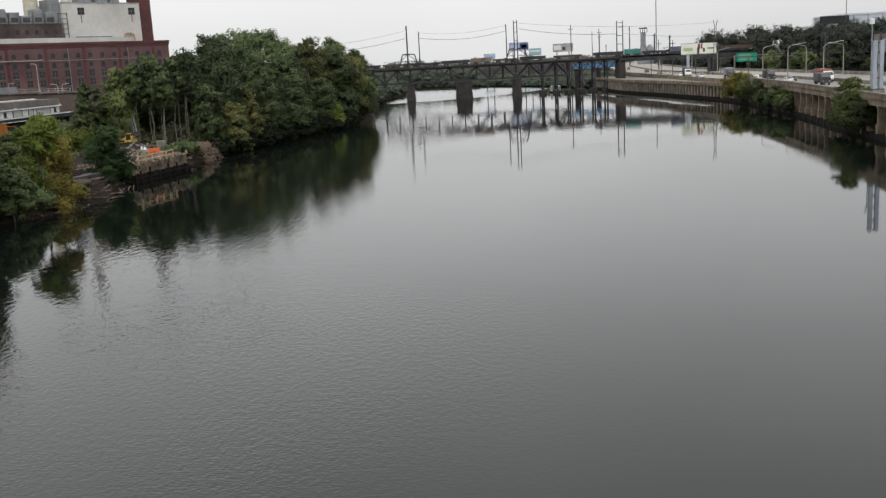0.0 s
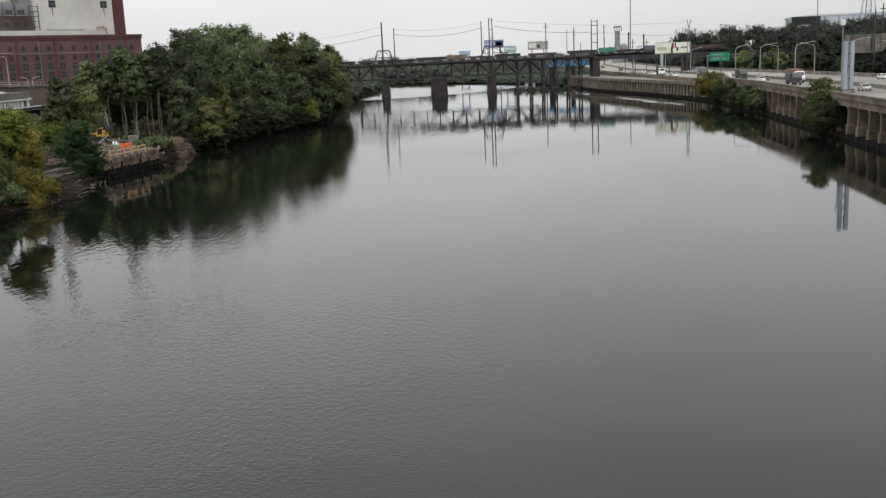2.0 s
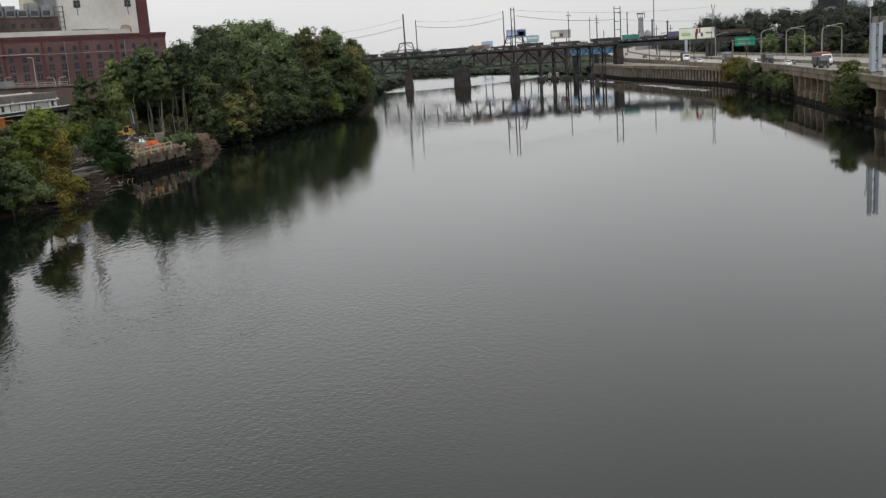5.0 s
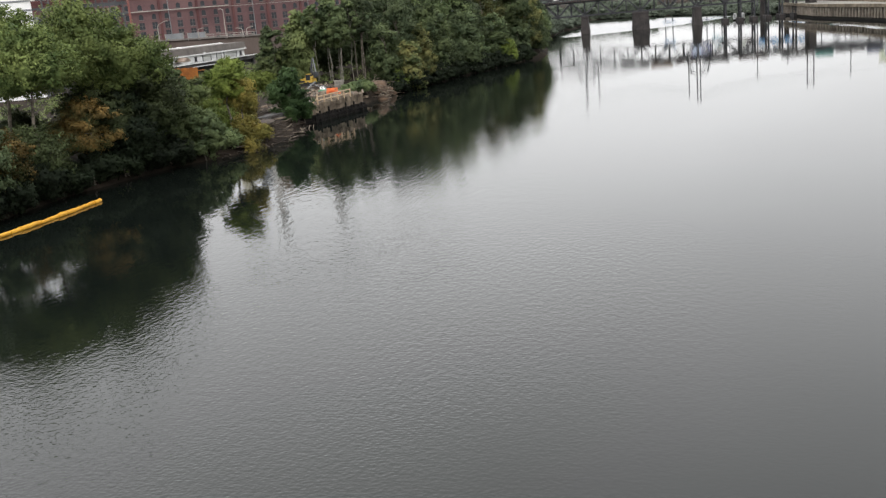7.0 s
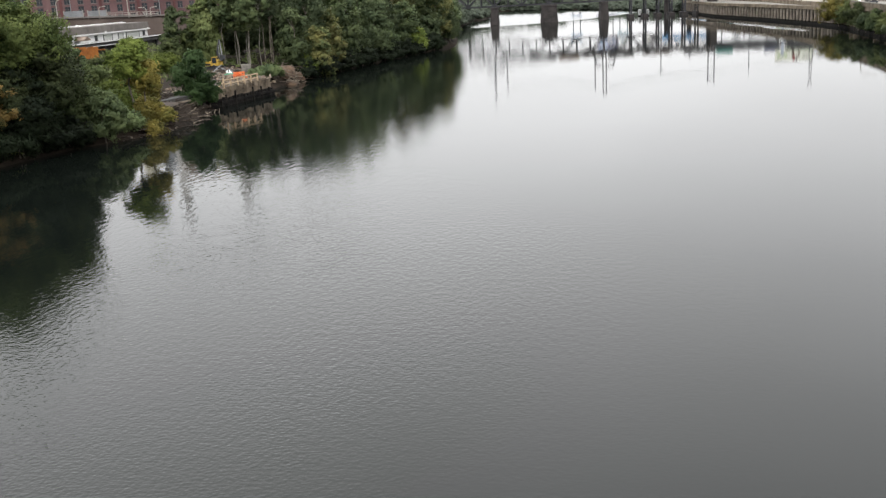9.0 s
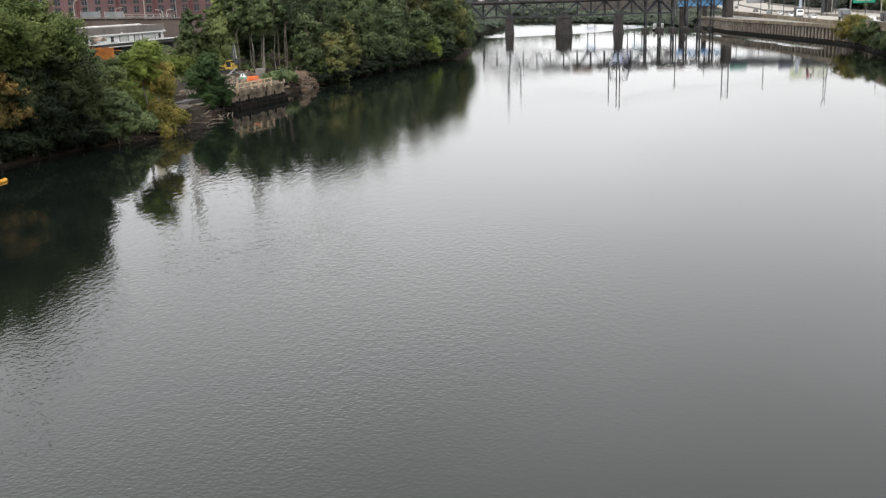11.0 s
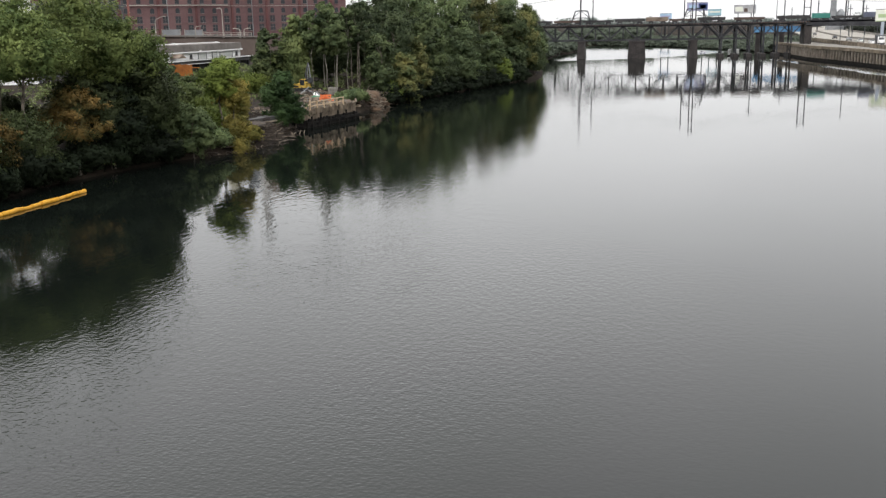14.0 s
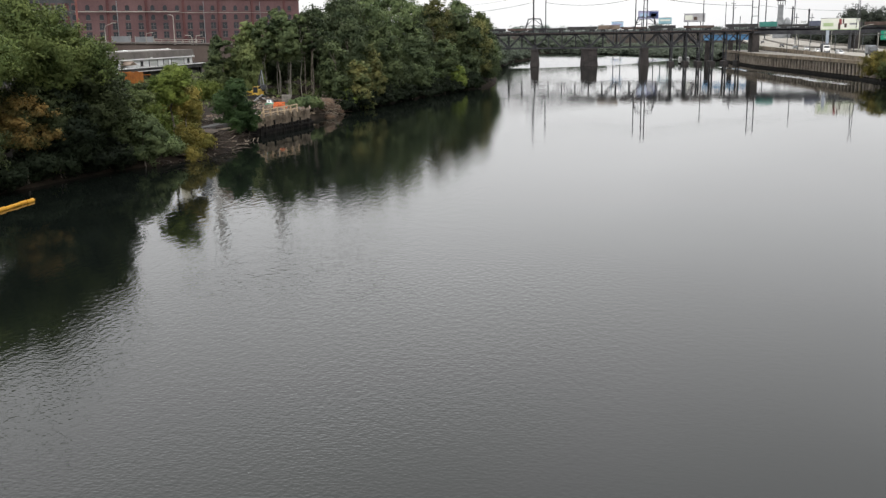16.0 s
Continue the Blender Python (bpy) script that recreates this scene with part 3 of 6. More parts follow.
def catenary_mast(x, y, top, twin=0.0, arms=True, r=0.28):
    t = thing("catenary_mast", "tall dark steel railway power mast on the bridge", "mast", pose(x, y, DECK_Z), "railway power masts")
    for k, dx in enumerate((0.0, twin) if twin else (0.0,)):
        part("pole", Shape().tube((dx, 0, -1.0), (dx, 0, top - DECK_Z), r, r * 0.75, 6), M_STEEL, t)
    if twin:
        for z in (6, 10, 14, top - DECK_Z - 1):
            part("rung", Shape().box(0, twin, -0.08, 0.08, z - 0.12, z + 0.12), M_STEEL, t)
    if arms:
        part("portal", Shape().beam((-4.6, 0, 0), (-2.4, 0, 6.2), 0.5).beam((-2.4, 0, 6.2), (0, 0, 6.4), 0.5).beam((-3.5, 0, 3.0), (0, 0, 3.2), 0.3).beam((-3.4, 0, 3.2), (-0.2, 0, 6.2), 0.25), M_STEEL, t)
        part("portal", Shape().beam((twin, 0, 6.4), (twin + 3.2, 0, 6.2), 0.5).beam((twin + 3.2, 0, 6.2), (twin + 5.0, 0, 0), 0.5).beam((twin, 0, 3.2), (twin + 4.1, 0, 3.0), 0.3).beam((twin + 0.2, 0, 6.2), (twin + 4.0, 0, 3.2), 0.25), M_STEEL, t)
    return t


catenary_mast(-16.6, BY - 4, 35.2, r=0.4)
catenary_mast(-11.2, BY + 8, 32.5, arms=False)
catenary_mast(34.2, BY - 4, 35.0, twin=1.5)
catenary_mast(31.3, BY + 8, 34.0, arms=False)
catenary_mast(84.6, BY + 6, 32.6, twin=2.9, arms=False)
for x, y, top in ((71.5, 545, 34), (99, 620, 33), (104, 650, 31), (132, 600, 24), (150, 640, 24), (116, 760, 35)):
    t = thing("utility_pole", "thin far-off steel utility pole", "pole", pose(x, y, 4), "far utility poles")
    part("pole", Shape().tube((0, 0, -1), (0, 0, top - 4), 0.32, 0.2, 6), M_DARKGREY, t)
    part("crossarm", Shape().box(-1.4, 1.4, -0.1, 0.1, top - 6.5, top - 6.2), M_DARKGREY, t)


def wire(p, q, sag, r=0.07):
    p, q = Vector(p), Vector(q)
    side = (q - p).cross(Vector((0, 0, 1))).normalized()
    rings = []
    for i in range(15):
        c = p.lerp(q, i / 14) - Vector((0, 0, sag * 4 * (i / 14) * (1 - i / 14)))
        rings.append([c + side * (r * math.cos(k * math.pi / 3)) + Vector((0, 0, r * math.sin(k * math.pi / 3))) for k in range(6)])
    w = new("power_line", Shape().rings(rings).mesh("power_line", M_WIRE))
    tagged(w, "thin dark overhead power line between the masts", "power line", "railway power lines")


wire((-60, BY, 24.5), (-16.6, BY - 4, 29.5), 1.0, 0.10)
wire((-11.2, BY + 8, 29.6), (31.3, BY + 8, 30.8), 2.2, 0.10)
wire((36.8, BY - 4, 31.0), (84.6, BY + 6, 26.5), 1.2, 0.10)
wire((36.8, BY - 4, 33.5), (150, BY + 60, 31), 2.0, 0.05)
wire((-11.2, BY + 8, 32.0), (31.3, BY + 8, 33.4), 1.8, 0.05)
wire((-60, BY, 28.0), (-16.6, BY - 4, 33.0), 1.0, 0.05)
wire((87.5, BY + 6, 26.5), (150, BY + 20, 24), 1.5, 0.06)


# ---- the freight train ----
def freight_car(x, length, height, material, label):
    t = thing("freight_car", label, "freight car", pose(x, BY + 1.5, DECK_Z), "freight train")
    n = int(length / 2)
    part("body", Shape().extrude([(0.3, 1.0), (0.0, 1.6), (0.0, height), (length, height), (length, 1.6), (length - 0.3, 1.0)], -1.5, 1.5), material, t)
    for i in range(n + 1):
        part("rib", Shape().box(i * (length / n) - 0.1, i * (length / n) + 0.1, -1.62, -1.5, 1.2, height + 0.05), material, t)
    for x0 in (1.2, length - 3.2):
        bg_ = part("bogie", Shape().box(x0, x0 + 2.0, -1.2, 1.2, 0.35, 1.0, 0.1), M_FREIGHT, t)
        for dx in (0.2, 1.8):
            part("wheel", Shape().tube((x0 + dx, -1.3, 0.45), (x0 + dx, 1.3, 0.45), 0.45, 0.45, 10), M_STEEL, bg_)
    return t


TRAIN = [(-44, 14, 2.0, M_FREIGHT), (-29, 13, 2.0, M_BROWNFREIGHT), (-15.5, 14, 1.9, M_FREIGHT), (-0.7, 13.6, 2.4, M_FREIGHT), (13.6, 10.0, 2.9, M_RUSTROOF), (24.4, 11.6, 1.9, M_BROWNFREIGHT), (37, 12.2, 2.4, M_FREIGHT), (53.2, 13.4, 2.1, M_BROWNFREIGHT), (72.4, 13.8, 2.5, M_FREIGHT), (96.0, 12.4, 2.0, M_FREIGHT), (119.5, 13, 2.6, M_FREIGHT), (134, 14, 2.6, M_BROWNFREIGHT)]
for x, length, height, material in TRAIN:
    freight_car(x, length, height, material, "grimy low gondola freight car on the bridge")


def container_car(x, length, height, material, label):
    """A flat car with one corrugated container."""
    t = thing("container_car", label, "freight car", pose(x, BY + 1.5, DECK_Z), "freight train")
    part("flatbed", Shape().box(-0.4, length + 0.4, -1.4, 1.4, 0.9, 1.15, 0.05), M_FREIGHT, t)
    box = part("container", Shape().box(0.0, length, -1.22, 1.22, 1.155, height, 0.05), material, t)
    n = int(length / 0.6)
    for i in range(n):
        part("rib", Shape().box((i + 0.3) * length / n, (i + 0.7) * length / n, -1.28, -1.215, 1.3, height - 0.12), material, box)
    for x0 in (0.6, length - 2.6):
        bg_ = part("bogie", Shape().box(x0, x0 + 2.0, -1.2, 1.2, 0.35, 0.9, 0.1), M_FREIGHT, t)
        for dx in (0.2, 1.8):
            part("wheel", Shape().tube((x0 + dx, -1.3, 0.45), (x0 + dx, 1.3, 0.45), 0.45, 0.45, 10), M_STEEL, bg_)


container_car(87.4, 7.6, 3.3, M_TEAL, "teal-green container on a flat freight car")
container_car(109.6, 6.6, 3.4, M_CONTBLUE, "dull blue-grey container on a flat freight car")


# white guard piles in the water before the trestle, and two boats moored on the far reach
for x, y in ((53.0, 480.5), (56.6, 480.5)):
    g = thing("guard_pile", "white-painted round guard pile beside the trestle", "pile", pose(x, y, 0), "guard piles")
    part("shaft", Shape().lathe([(0.8, -2.5), (0.8, 2.9), (0.5, 3.2)], 0, 0, 12), M_WHITEPAINT, g)
    part("collar", Shape().lathe([(0.9, 0.0), (0.9, 0.5), (0.82, 0.55)], 0, 0, 12), M_WETCON, g, "black tide-stained collar")
for x, y, turn in ((-34.5, 696, 12), (-28.5, 698, 6)):
    mb = thing("motor_boat", "small white motor boat moored on the far reach", "boat", pose(x, y, 0, 0, 0, turn), "moored boats")
    part("hull", Shape().rings([[(sx * 2.4 * k, sy * 0.9 * k, z) for sx, sy in ((-1, -0.8), (-0.2, -1), (0.6, -0.7), (1.15, 0), (0.6, 0.7), (-0.2, 1), (-1, 0.8))] for k, z in ((0.75, -0.3), (0.95, 0.5), (1.0, 0.9))]), M_WHITEPAINT, mb)
    part("cabin", Shape().extrude([(-1.0, 0.9), (-0.9, 1.7), (0.4, 1.7), (0.9, 0.9)], -0.65, 0.65), M_ROOFPALE, mb)


# ---- billboards and far works ----
def billboard(x, y, z0, w, h, base, panel, label, bars, turn=0.0, posts=2):
    t = thing("billboard", label, "billboard", pose(x, y, base, 0, 0, turn))
    part("panel", Shape().box(-w / 2, w / 2, -0.2, 0.2, z0 - base, z0 - base + h), panel, t)
    part("frame", Shape().box(-w / 2 - 0.15, w / 2 + 0.15, -0.1, 0.3, z0 - base - 0.25, z0 - base - 0.02).box(-w / 2 - 0.15, w / 2 + 0.15, -0.1, 0.3, z0 - base + h + 0.02, z0 - base + h + 0.2), M_DARKGREY, t)
    for i in range(posts):
        px = 0 if posts == 1 else (i / (posts - 1) - 0.5) * w * 0.6
        part("post", Shape().tube((px, 0.5, -1), (px, 0.5, z0 - base + h * 0.8), 0.35, 0.3, 8), M_DARKGREY, t)
    for u0, u1, v0, v1, m in bars:
        part("printed_shape", Shape().box(-w / 2 + u0 * w, -w / 2 + u1 * w, -0.24, -0.2, z0 - base + v0 * h, z0 - base + v1 * h), m, t)
    return t


M_LILAC = mat("pale_violet_print", (0.30, 0.30, 0.45), (0.42, 0.42, 0.58), 0.6, 0.2)
M_NAVY = mat("navy_print", (0.03, 0.05, 0.14), (0.06, 0.09, 0.22), 0.6, 0.2)
M_SKYBLUE = mat("sky_blue_print", (0.30, 0.44, 0.60), (0.42, 0.55, 0.68), 0.6, 0.2)
M_TEALPRINT = mat("teal_print", (0.20, 0.38, 0.45), (0.32, 0.50, 0.56), 0.6, 0.2)
M_GREYPRINT = mat("grey_print", (0.28, 0.28, 0.30), (0.46, 0.45, 0.45), 0.6, 0.3)
M_CREAM = mat("cream_print", (0.62, 0.64, 0.56), (0.74, 0.75, 0.68), 0.6, 0.2)
M_MAROON = mat("maroon_print", (0.18, 0.03, 0.04), (0.28, 0.06, 0.06), 0.6, 0.2)
M_SAGE = mat("sage_print", (0.34, 0.44, 0.24), (0.44, 0.54, 0.32), 0.6, 0.2)
billboard(54.5, 700, 23.0, 14, 5.4, 6, M_LILAC, "violet and navy billboard behind the bridge", [(0.55, 0.97, 0.12, 0.9, M_NAVY), (0.1, 0.5, 0.3, 0.7, M_SKYBLUE), (0.62, 0.9, 0.3, 0.7, M_LILAC)])
billboard(68, 720, 19.6, 9, 4.2, 6, M_TEALPRINT, "small teal billboard behind the bridge", [(0.1, 0.9, 0.45, 0.75, M_CREAM)])
billboard(86, 700, 20.8, 14.5, 5.2, 6, M_GREYPRINT, "faded grey billboard with washed-out print", [(0.05, 0.4, 0.2, 0.8, M_CREAM), (0.45, 0.62, 0.15, 0.6, M_BROWNFREIGHT)], 4)
billboard(33, 690, 18.0, 8, 3.4, 6, M_SKYBLUE, "pale blue billboard low behind the bridge", [(0.1, 0.9, 0.3, 0.6, M_LILAC)])
billboard(110.8, 424, 15.0, 15.4, 4.6, 6, M_CREAM, "large cream billboard with brown and sage printed shapes", [(0.44, 0.50, 0.0, 0.62, M_BROWNFREIGHT), (0.46, 0.53, 0.45, 0.95, M_MAROON), (0.55, 0.59, 0.5, 0.98, M_BROWNFREIGHT), (0.60, 0.66, 0.2, 0.55, M_BROWNFREIGHT), (0.73, 0.92, 0.44, 0.58, M_MIDGREY), (0.06, 0.32, 0.32, 0.62, M_SAGE), (0.02, 0.98, 0.0, 0.07, M_SAGE)])
billboard(261, 655, 29.2, 21, 4.8, 14, M_BLACK, "dark back of a large billboard on the hill", [(0.03, 0.97, 0.05, 0.10, M_DARKGREY)], 10)

works = thing("far_works", "hazy far-off industrial tower and silo", "industrial plant", pose(184, 900, 5))
part("tower", Shape().box(-5, 5, -4, 4, -4, 13, 0.3).box(-2.0, 2.0, -2, 2, 13, 30), M_MIDGREY, works)
head = Shape().box(-3.2, 3.2, -3, 3, 33.2, 34.2)
for hx in (-3.0, -1.0, 1.0, 3.0):
    head.box(hx - 0.25, hx + 0.25, -3, -2.5, 29.5, 33.2)
part("tower_head", head, M_DARKGREY, works, "dark open frame on top of the tower")
part("silo", Shape().lathe([(4, -4), (4, 14), (2, 18), (0.4, 19)], 7, 4, 12), M_MIDGREY, works)
part("silo", Shape().lathe([(3, -4), (3, 18), (1.5, 21), (0.4, 22)], 2, 9, 12), M_MIDGREY, works)
for x, y, top, r in ((196, 900, 69.5, 0.45), (190, 880, 33, 0.9), (206, 890, 31, 0.9), (164, 860, 40, 0.5), (166, 870, 30, 0.5), (221, 900, 22, 0.6), (150, 900, 26, 0.4)):
    t = thing("far_chimney", "slender grey chimney far beyond the bridge", "chimney", pose(x, y, 5), "far chimneys")
    part("shaft", Shape().tube((0, 0, -4), (0, 0, top - 5), r, r * 0.7, 8), M_DARKGREY, t)
    part("collar", Shape().lathe([(r * 1.3, top - 7), (r * 1.3, top - 6.2)], 0, 0, 8), M_DARKGREY, t)
crane = thing("drill_rig", "dark narrow lattice mast standing behind the billboard", "mast", pose(112, 405, 6))
part("lattice", Shape().beam((-0.5, 0, 0), (0.25, 0, 20), 0.2).beam((1.5, 0, 0), (0.75, 0, 20), 0.2).beam((-0.3, 0, 5), (1.1, 0, 10), 0.12).beam((1.2, 0, 10), (0.1, 0, 15), 0.12), M_DARKGREY, crane)
part("fork", Shape().beam((0.25, 0, 20), (-0.3, 0, 22.6), 0.2).beam((0.75, 0, 20), (1.3, 0, 22.6), 0.2), M_DARKGREY, crane)


# ---- the power station ----
FX = pose(-123, 442, 0, 0, 0, 45)
plant = thing("power_station", "long red brick power station with rows of arched windows", "power station", FX)
part("front_wall", Shape().box(-190, 0, 0.0, 40, 2, 32.6), M_BRICK, plant)
part("cornice", Shape().box(-190.3, 0.4, -0.5, 40, 32.6, 33.6).box(-190.2, 0.2, -0.25, 40, 31.6, 32.595), M_BRICKDARK, plant)
part("roof_sheet", Shape().extrude([(-190, 33.7), (-190, 35.6), (-20, 35.6), (-18.5, 33.7)], 1.0, 13), M_ROOFPALE, plant, "pale grey sloping roof sheet")
win_me = Shape().box(-1.3, 1.3, -0.2, 0.0, -1.55, -1.3).box(-0.05, 0.05, -0.08, 0.05, -1.35, 1.2).box(-1.1, 1.1, -0.08, 0.05, 0.1, 0.2).mesh("window", M_FRAME)
pane_me = Shape().box(-1.1, 1.1, -0.01, 0.12, -1.5, 1.3).mesh("pane", M_GLASS)
arch_me = Shape().extrude([(-0.85, -1.2)] + [(0.85 * math.cos(a), 0.1 + 0.8 * math.sin(a)) for a in [math.pi - math.pi * i / 8 for i in range(9)]] + [(0.85, -1.2)], -0.05, 0.1).mesh("window", M_GLASS)
sill_me = Shape().box(-0.95, 0.95, -0.25, 0.0, -1.4, -1.2).mesh("sill", M_FRAME)
pil_me = Shape().box(-0.55, 0.55, -0.45, 0.0, 2, 31.5, 0.1).mesh("pilaster", M_BRICKDARK)
for c in range(33):
    wx = -5.0 - 5.35 * c
    for r, wz in enumerate((28.4, 24.6, 20.9, 17.3, 13.4)):
        if r < 2:
            w = part("window", arch_me, None, plant)
            part("sill", sill_me, None, w)
        else:
            w = part("window", win_me, None, plant)
            part("pane", pane_me, None, w)
        w.matrix_basis = pose(wx, -0.05, wz)
    if c % 3 == 1:
        p = part("pilaster", pil_me, None, plant)
        p.matrix_basis = pose(wx + 2.67, 0, 0)
for px in (-20.2, -46.9, -84.4, -116.5):
    part("downpipe", Shape().tube((px, -0.7, 6), (px, -0.7, 31), 0.16, 0.16, 6), M_MIDGREY, plant)
part("pipe", Shape().tube((-175, -0.9, 26.6), (-58, -0.9, 26.6), 0.22, 0.22, 6), M_PALE, plant, "pale pipe along the front")
part("pipe", Shape().tube((-58, -0.8, 26.3), (-12, -0.8, 26.3), 0.1, 0.1, 6), M_PALE, plant)
# the white boiler house and what stands on the roof
part("white_block", Shape().box(-40.6, -4.8, 14, 38, 33.6, 50.7), M_WHITE, plant, "stained off-white boiler house block")
part("block_coping", Shape().box(-40.9, -4.5, 13.8, 38, 50.7, 51.05), M_PALE, plant)
for px in (-32.4, -8.8):
    w = part("window", Shape().box(-1.5, 1.5, -0.1, 0.1, -1.5, 1.5), M_GLASS, plant)
    w.matrix_basis = pose(px, 13.95, 47.3)
    part("mullion", Shape().box(-0.08, 0.08, -0.16, -0.1, -1.5, 1.5).box(-1.5, 1.5, -0.16, -0.1, -0.08, 0.08), M_FRAME, w)
    s = part("stain", Shape().box(px - 0.3, px + 0.1, 13.96, 13.99, 42.4, 45.7), M_RUSTROOF, plant, "rusty run-off stain")
part("louvre", Shape().box(-36, -19.5, 13.7, 14, 35.9, 36.5), M_DARKGREY, plant)
part("elbow_duct", Shape().path([(-14, 13, 36.0), (-13.4, 13, 37.4), (-11, 13, 37.8), (-9.3, 13, 37.0), (-9.0, 13, 34.5)], 0.35, 8), M_TAN, plant)
part("brick_tower", Shape().box(-4.0, 1.9, 16, 27, 33.6, 59.2).box(-4.2, 2.1, 15.8, 27, 59.2, 59.8), M_BRICKDARK, plant, "dark red brick stair tower")
part("rust_house", Shape().extrude([(-31.8, 55.8), (-32.6, 57), (-31.9, 61.6), (-30.8, 62.4), (-9, 62.2), (-8.2, 61.5), (-8.0, 56)], 24, 34), M_RUSTROOF, plant, "rust-streaked sheet metal roof house")
part("rust_seam", Shape().box(-20.3, -19.9, 23.85, 24.0, 55.9, 62.5), M_DARKGREY, plant)
for i in range(9):
    part("strut", Shape().box(-31 + 2.7 * i, -30.7 + 2.7 * i, 24, 24.4, 51.5, 56.5), M_MIDGREY, plant)
for x0, x1 in ((-28, -21), (-19.5, -14), (-12.5, -8)):
    part("rear_duct", Shape().box(x0, x1, 26, 32, 51.5, 55.7, 0.3), M_GREYBLUE, plant)
part("ramp_duct", Shape().beam((-32.5, 23.5, 56.5), (-27, 23.5, 51.0), 0.6, 0.6), M_MIDGREY, plant)
rz = random.Random(31)
for i in range(9):
    sx, sw = -31.5 + 2.5 * i + rz.uniform(-0.8, 0.8), rz.uniform(0.3, 1.5)
    part("rust_patch", Shape().box(sx, sx + sw, 23.955, 23.99, 56.4 + rz.uniform(0, 2.0), 59.0 + rz.uniform(0, 2.6)), (M_BROWNFREIGHT, M_RUBBLE, M_MUD)[i % 3], plant)
for x, yy, top in ((-32.6, 27.5, 82.6), (0.9, 30, 84.6)):
    ch = part("chimney", Shape().lathe([(2.3, 33.6), (2.12, 56), (1.65, top - 7), (1.6, top)], x, yy, 20), M_CHIMNEY, plant, "off-white tapering chimney")
    part("gallery", Shape().lathe([(1.75, top - 8.0), (3.1, top - 7.4), (3.1, top - 7.2), (1.7, top - 7.2)], x, yy, 16), M_MIDGREY, ch)
    part("gallery_rail", Shape().lathe([(3.02, top - 6.3), (3.1, top - 6.3), (3.1, top - 6.15), (3.02, top - 6.15)], x, yy, 16), M_DARKGREY, ch)
    part("ladder", Shape().box(x + 0.7, x + 1.1, yy - 2.25, yy - 1.95, 56, top - 9), M_MIDGREY, ch)
part("chimney", Shape().lathe([(3.4, 33.6), (2.7, 67), (2.8, 67.8)], -48.5, 27, 20), M_YELLOWSTACK, plant, "buff brick chimney")
part("chimney", Shape().lathe([(3.2, 33.6), (2.6, 63), (2.7, 64)], -65.0, 27, 20), M_YELLOWSTACK, plant, "buff brick chimney")
part("dark_house", Shape().box(-75, -44.2, 8, 30, 35.6, 41.4).box(-75.2, -44.0, 7.8, 30, 41.4, 41.9), M_OLDBRICK, plant, "sooty brick roof house")
# flat black panels: the shade of recesses painted on the wall
for i in range(7):
    part("recess", Shape().box(-72 + 4 * i, -70.4 + 4 * i, 7.94, 8.0, 37.4, 39.2), M_BLACK, plant)
for i in range(6):
    unit = part("cooling_unit", Shape().box(-74 + 5 * i, -70.2 + 5 * i, 12, 18, 41.9, 45.4 + 1.3 * ((i * 2) % 3), 0.3), M_MIDGREY, plant)
    part("louvre", Shape().box(-73.6 + 5 * i, -70.6 + 5 * i, 11.9, 12.0, 42.6, 44.6), M_DARKGREY, unit)
    part("duct", Shape().tube((-69.7 + 5 * i, 13, 41.9), (-69.7 + 5 * i, 13, 46.8), 0.3, 0.3, 8), M_POLE, unit)
part("guard_rail", Shape().box(-75, -44.2, 8.1, 8.2, 43.0, 43.1).box(-75, -44.2, 8.1, 8.2, 42.4, 42.5), M_DARKGREY, plant)
part("grey_house", Shape().box(-45.2, -40.7, 16, 26, 35, 52.4), M_MIDGREY, plant)
part("dark_box", Shape().box(-42, -38.3, 22, 27, 51, 58, 0.2), M_DARKGREY, plant)
lad = Shape()
for px in (-43.6, -39.8):
    lad.box(px - 0.15, px + 0.15, 11.8, 12.1, 35.6, 46.5)
for i in range(5):
    lad.box(-43.6, -39.8, 11.8, 12.0, 37.5 + 2.1 * i, 37.8 + 2.1 * i)
part("stair_frame", lad, M_DARKGREY, plant)


# ---- the bank before the power station ----
def wall_line(p, q, w, z0, z1):
    p, q = Vector((*p, 0)), Vector((*q, 0))
    d = (q - p).normalized()
    n = Vector((-d.y, d.x, 0)) * w
    return Shape().rings([[(v.x, v.y, z) for v in (p, q, q + n, p + n)] for z in (z0, z1)])


street_wall = thing("street_wall", "brown stone wall carrying a street before the power station", "wall", kind="structure")
SW = [(-210 + 115 * f, 240 + 105 * f, 17.4 - 4.6 * f) for f in (0, 0.25, 0.5, 0.75, 1.0, 1.3)]
for k, (p, q) in enumerate(zip(SW[:-1], SW[1:])):
    part("wall", Shape().rings([[(v[0] - 10 * o, v[1] + 10 * o, z) for v, o, z in ((p, 0, 3), (p, 1, 3), (p, 1, p[2]), (p, 0, p[2]))], [(v[0] - 10 * o, v[1] + 10 * o, z) for v, o, z in ((q, 0, 3), (q, 1, 3), (q, 1, q[2]), (q, 0, q[2]))]]), M_BROWNWALL, street_wall)
    part("coping", Shape().beam((p[0] + 0.2, p[1] - 0.2, p[2] + 0.2), (q[0] + 0.2, q[1] - 0.2, q[2] + 0.2), 0.5, 0.5), M_GREYROOF, street_wall)


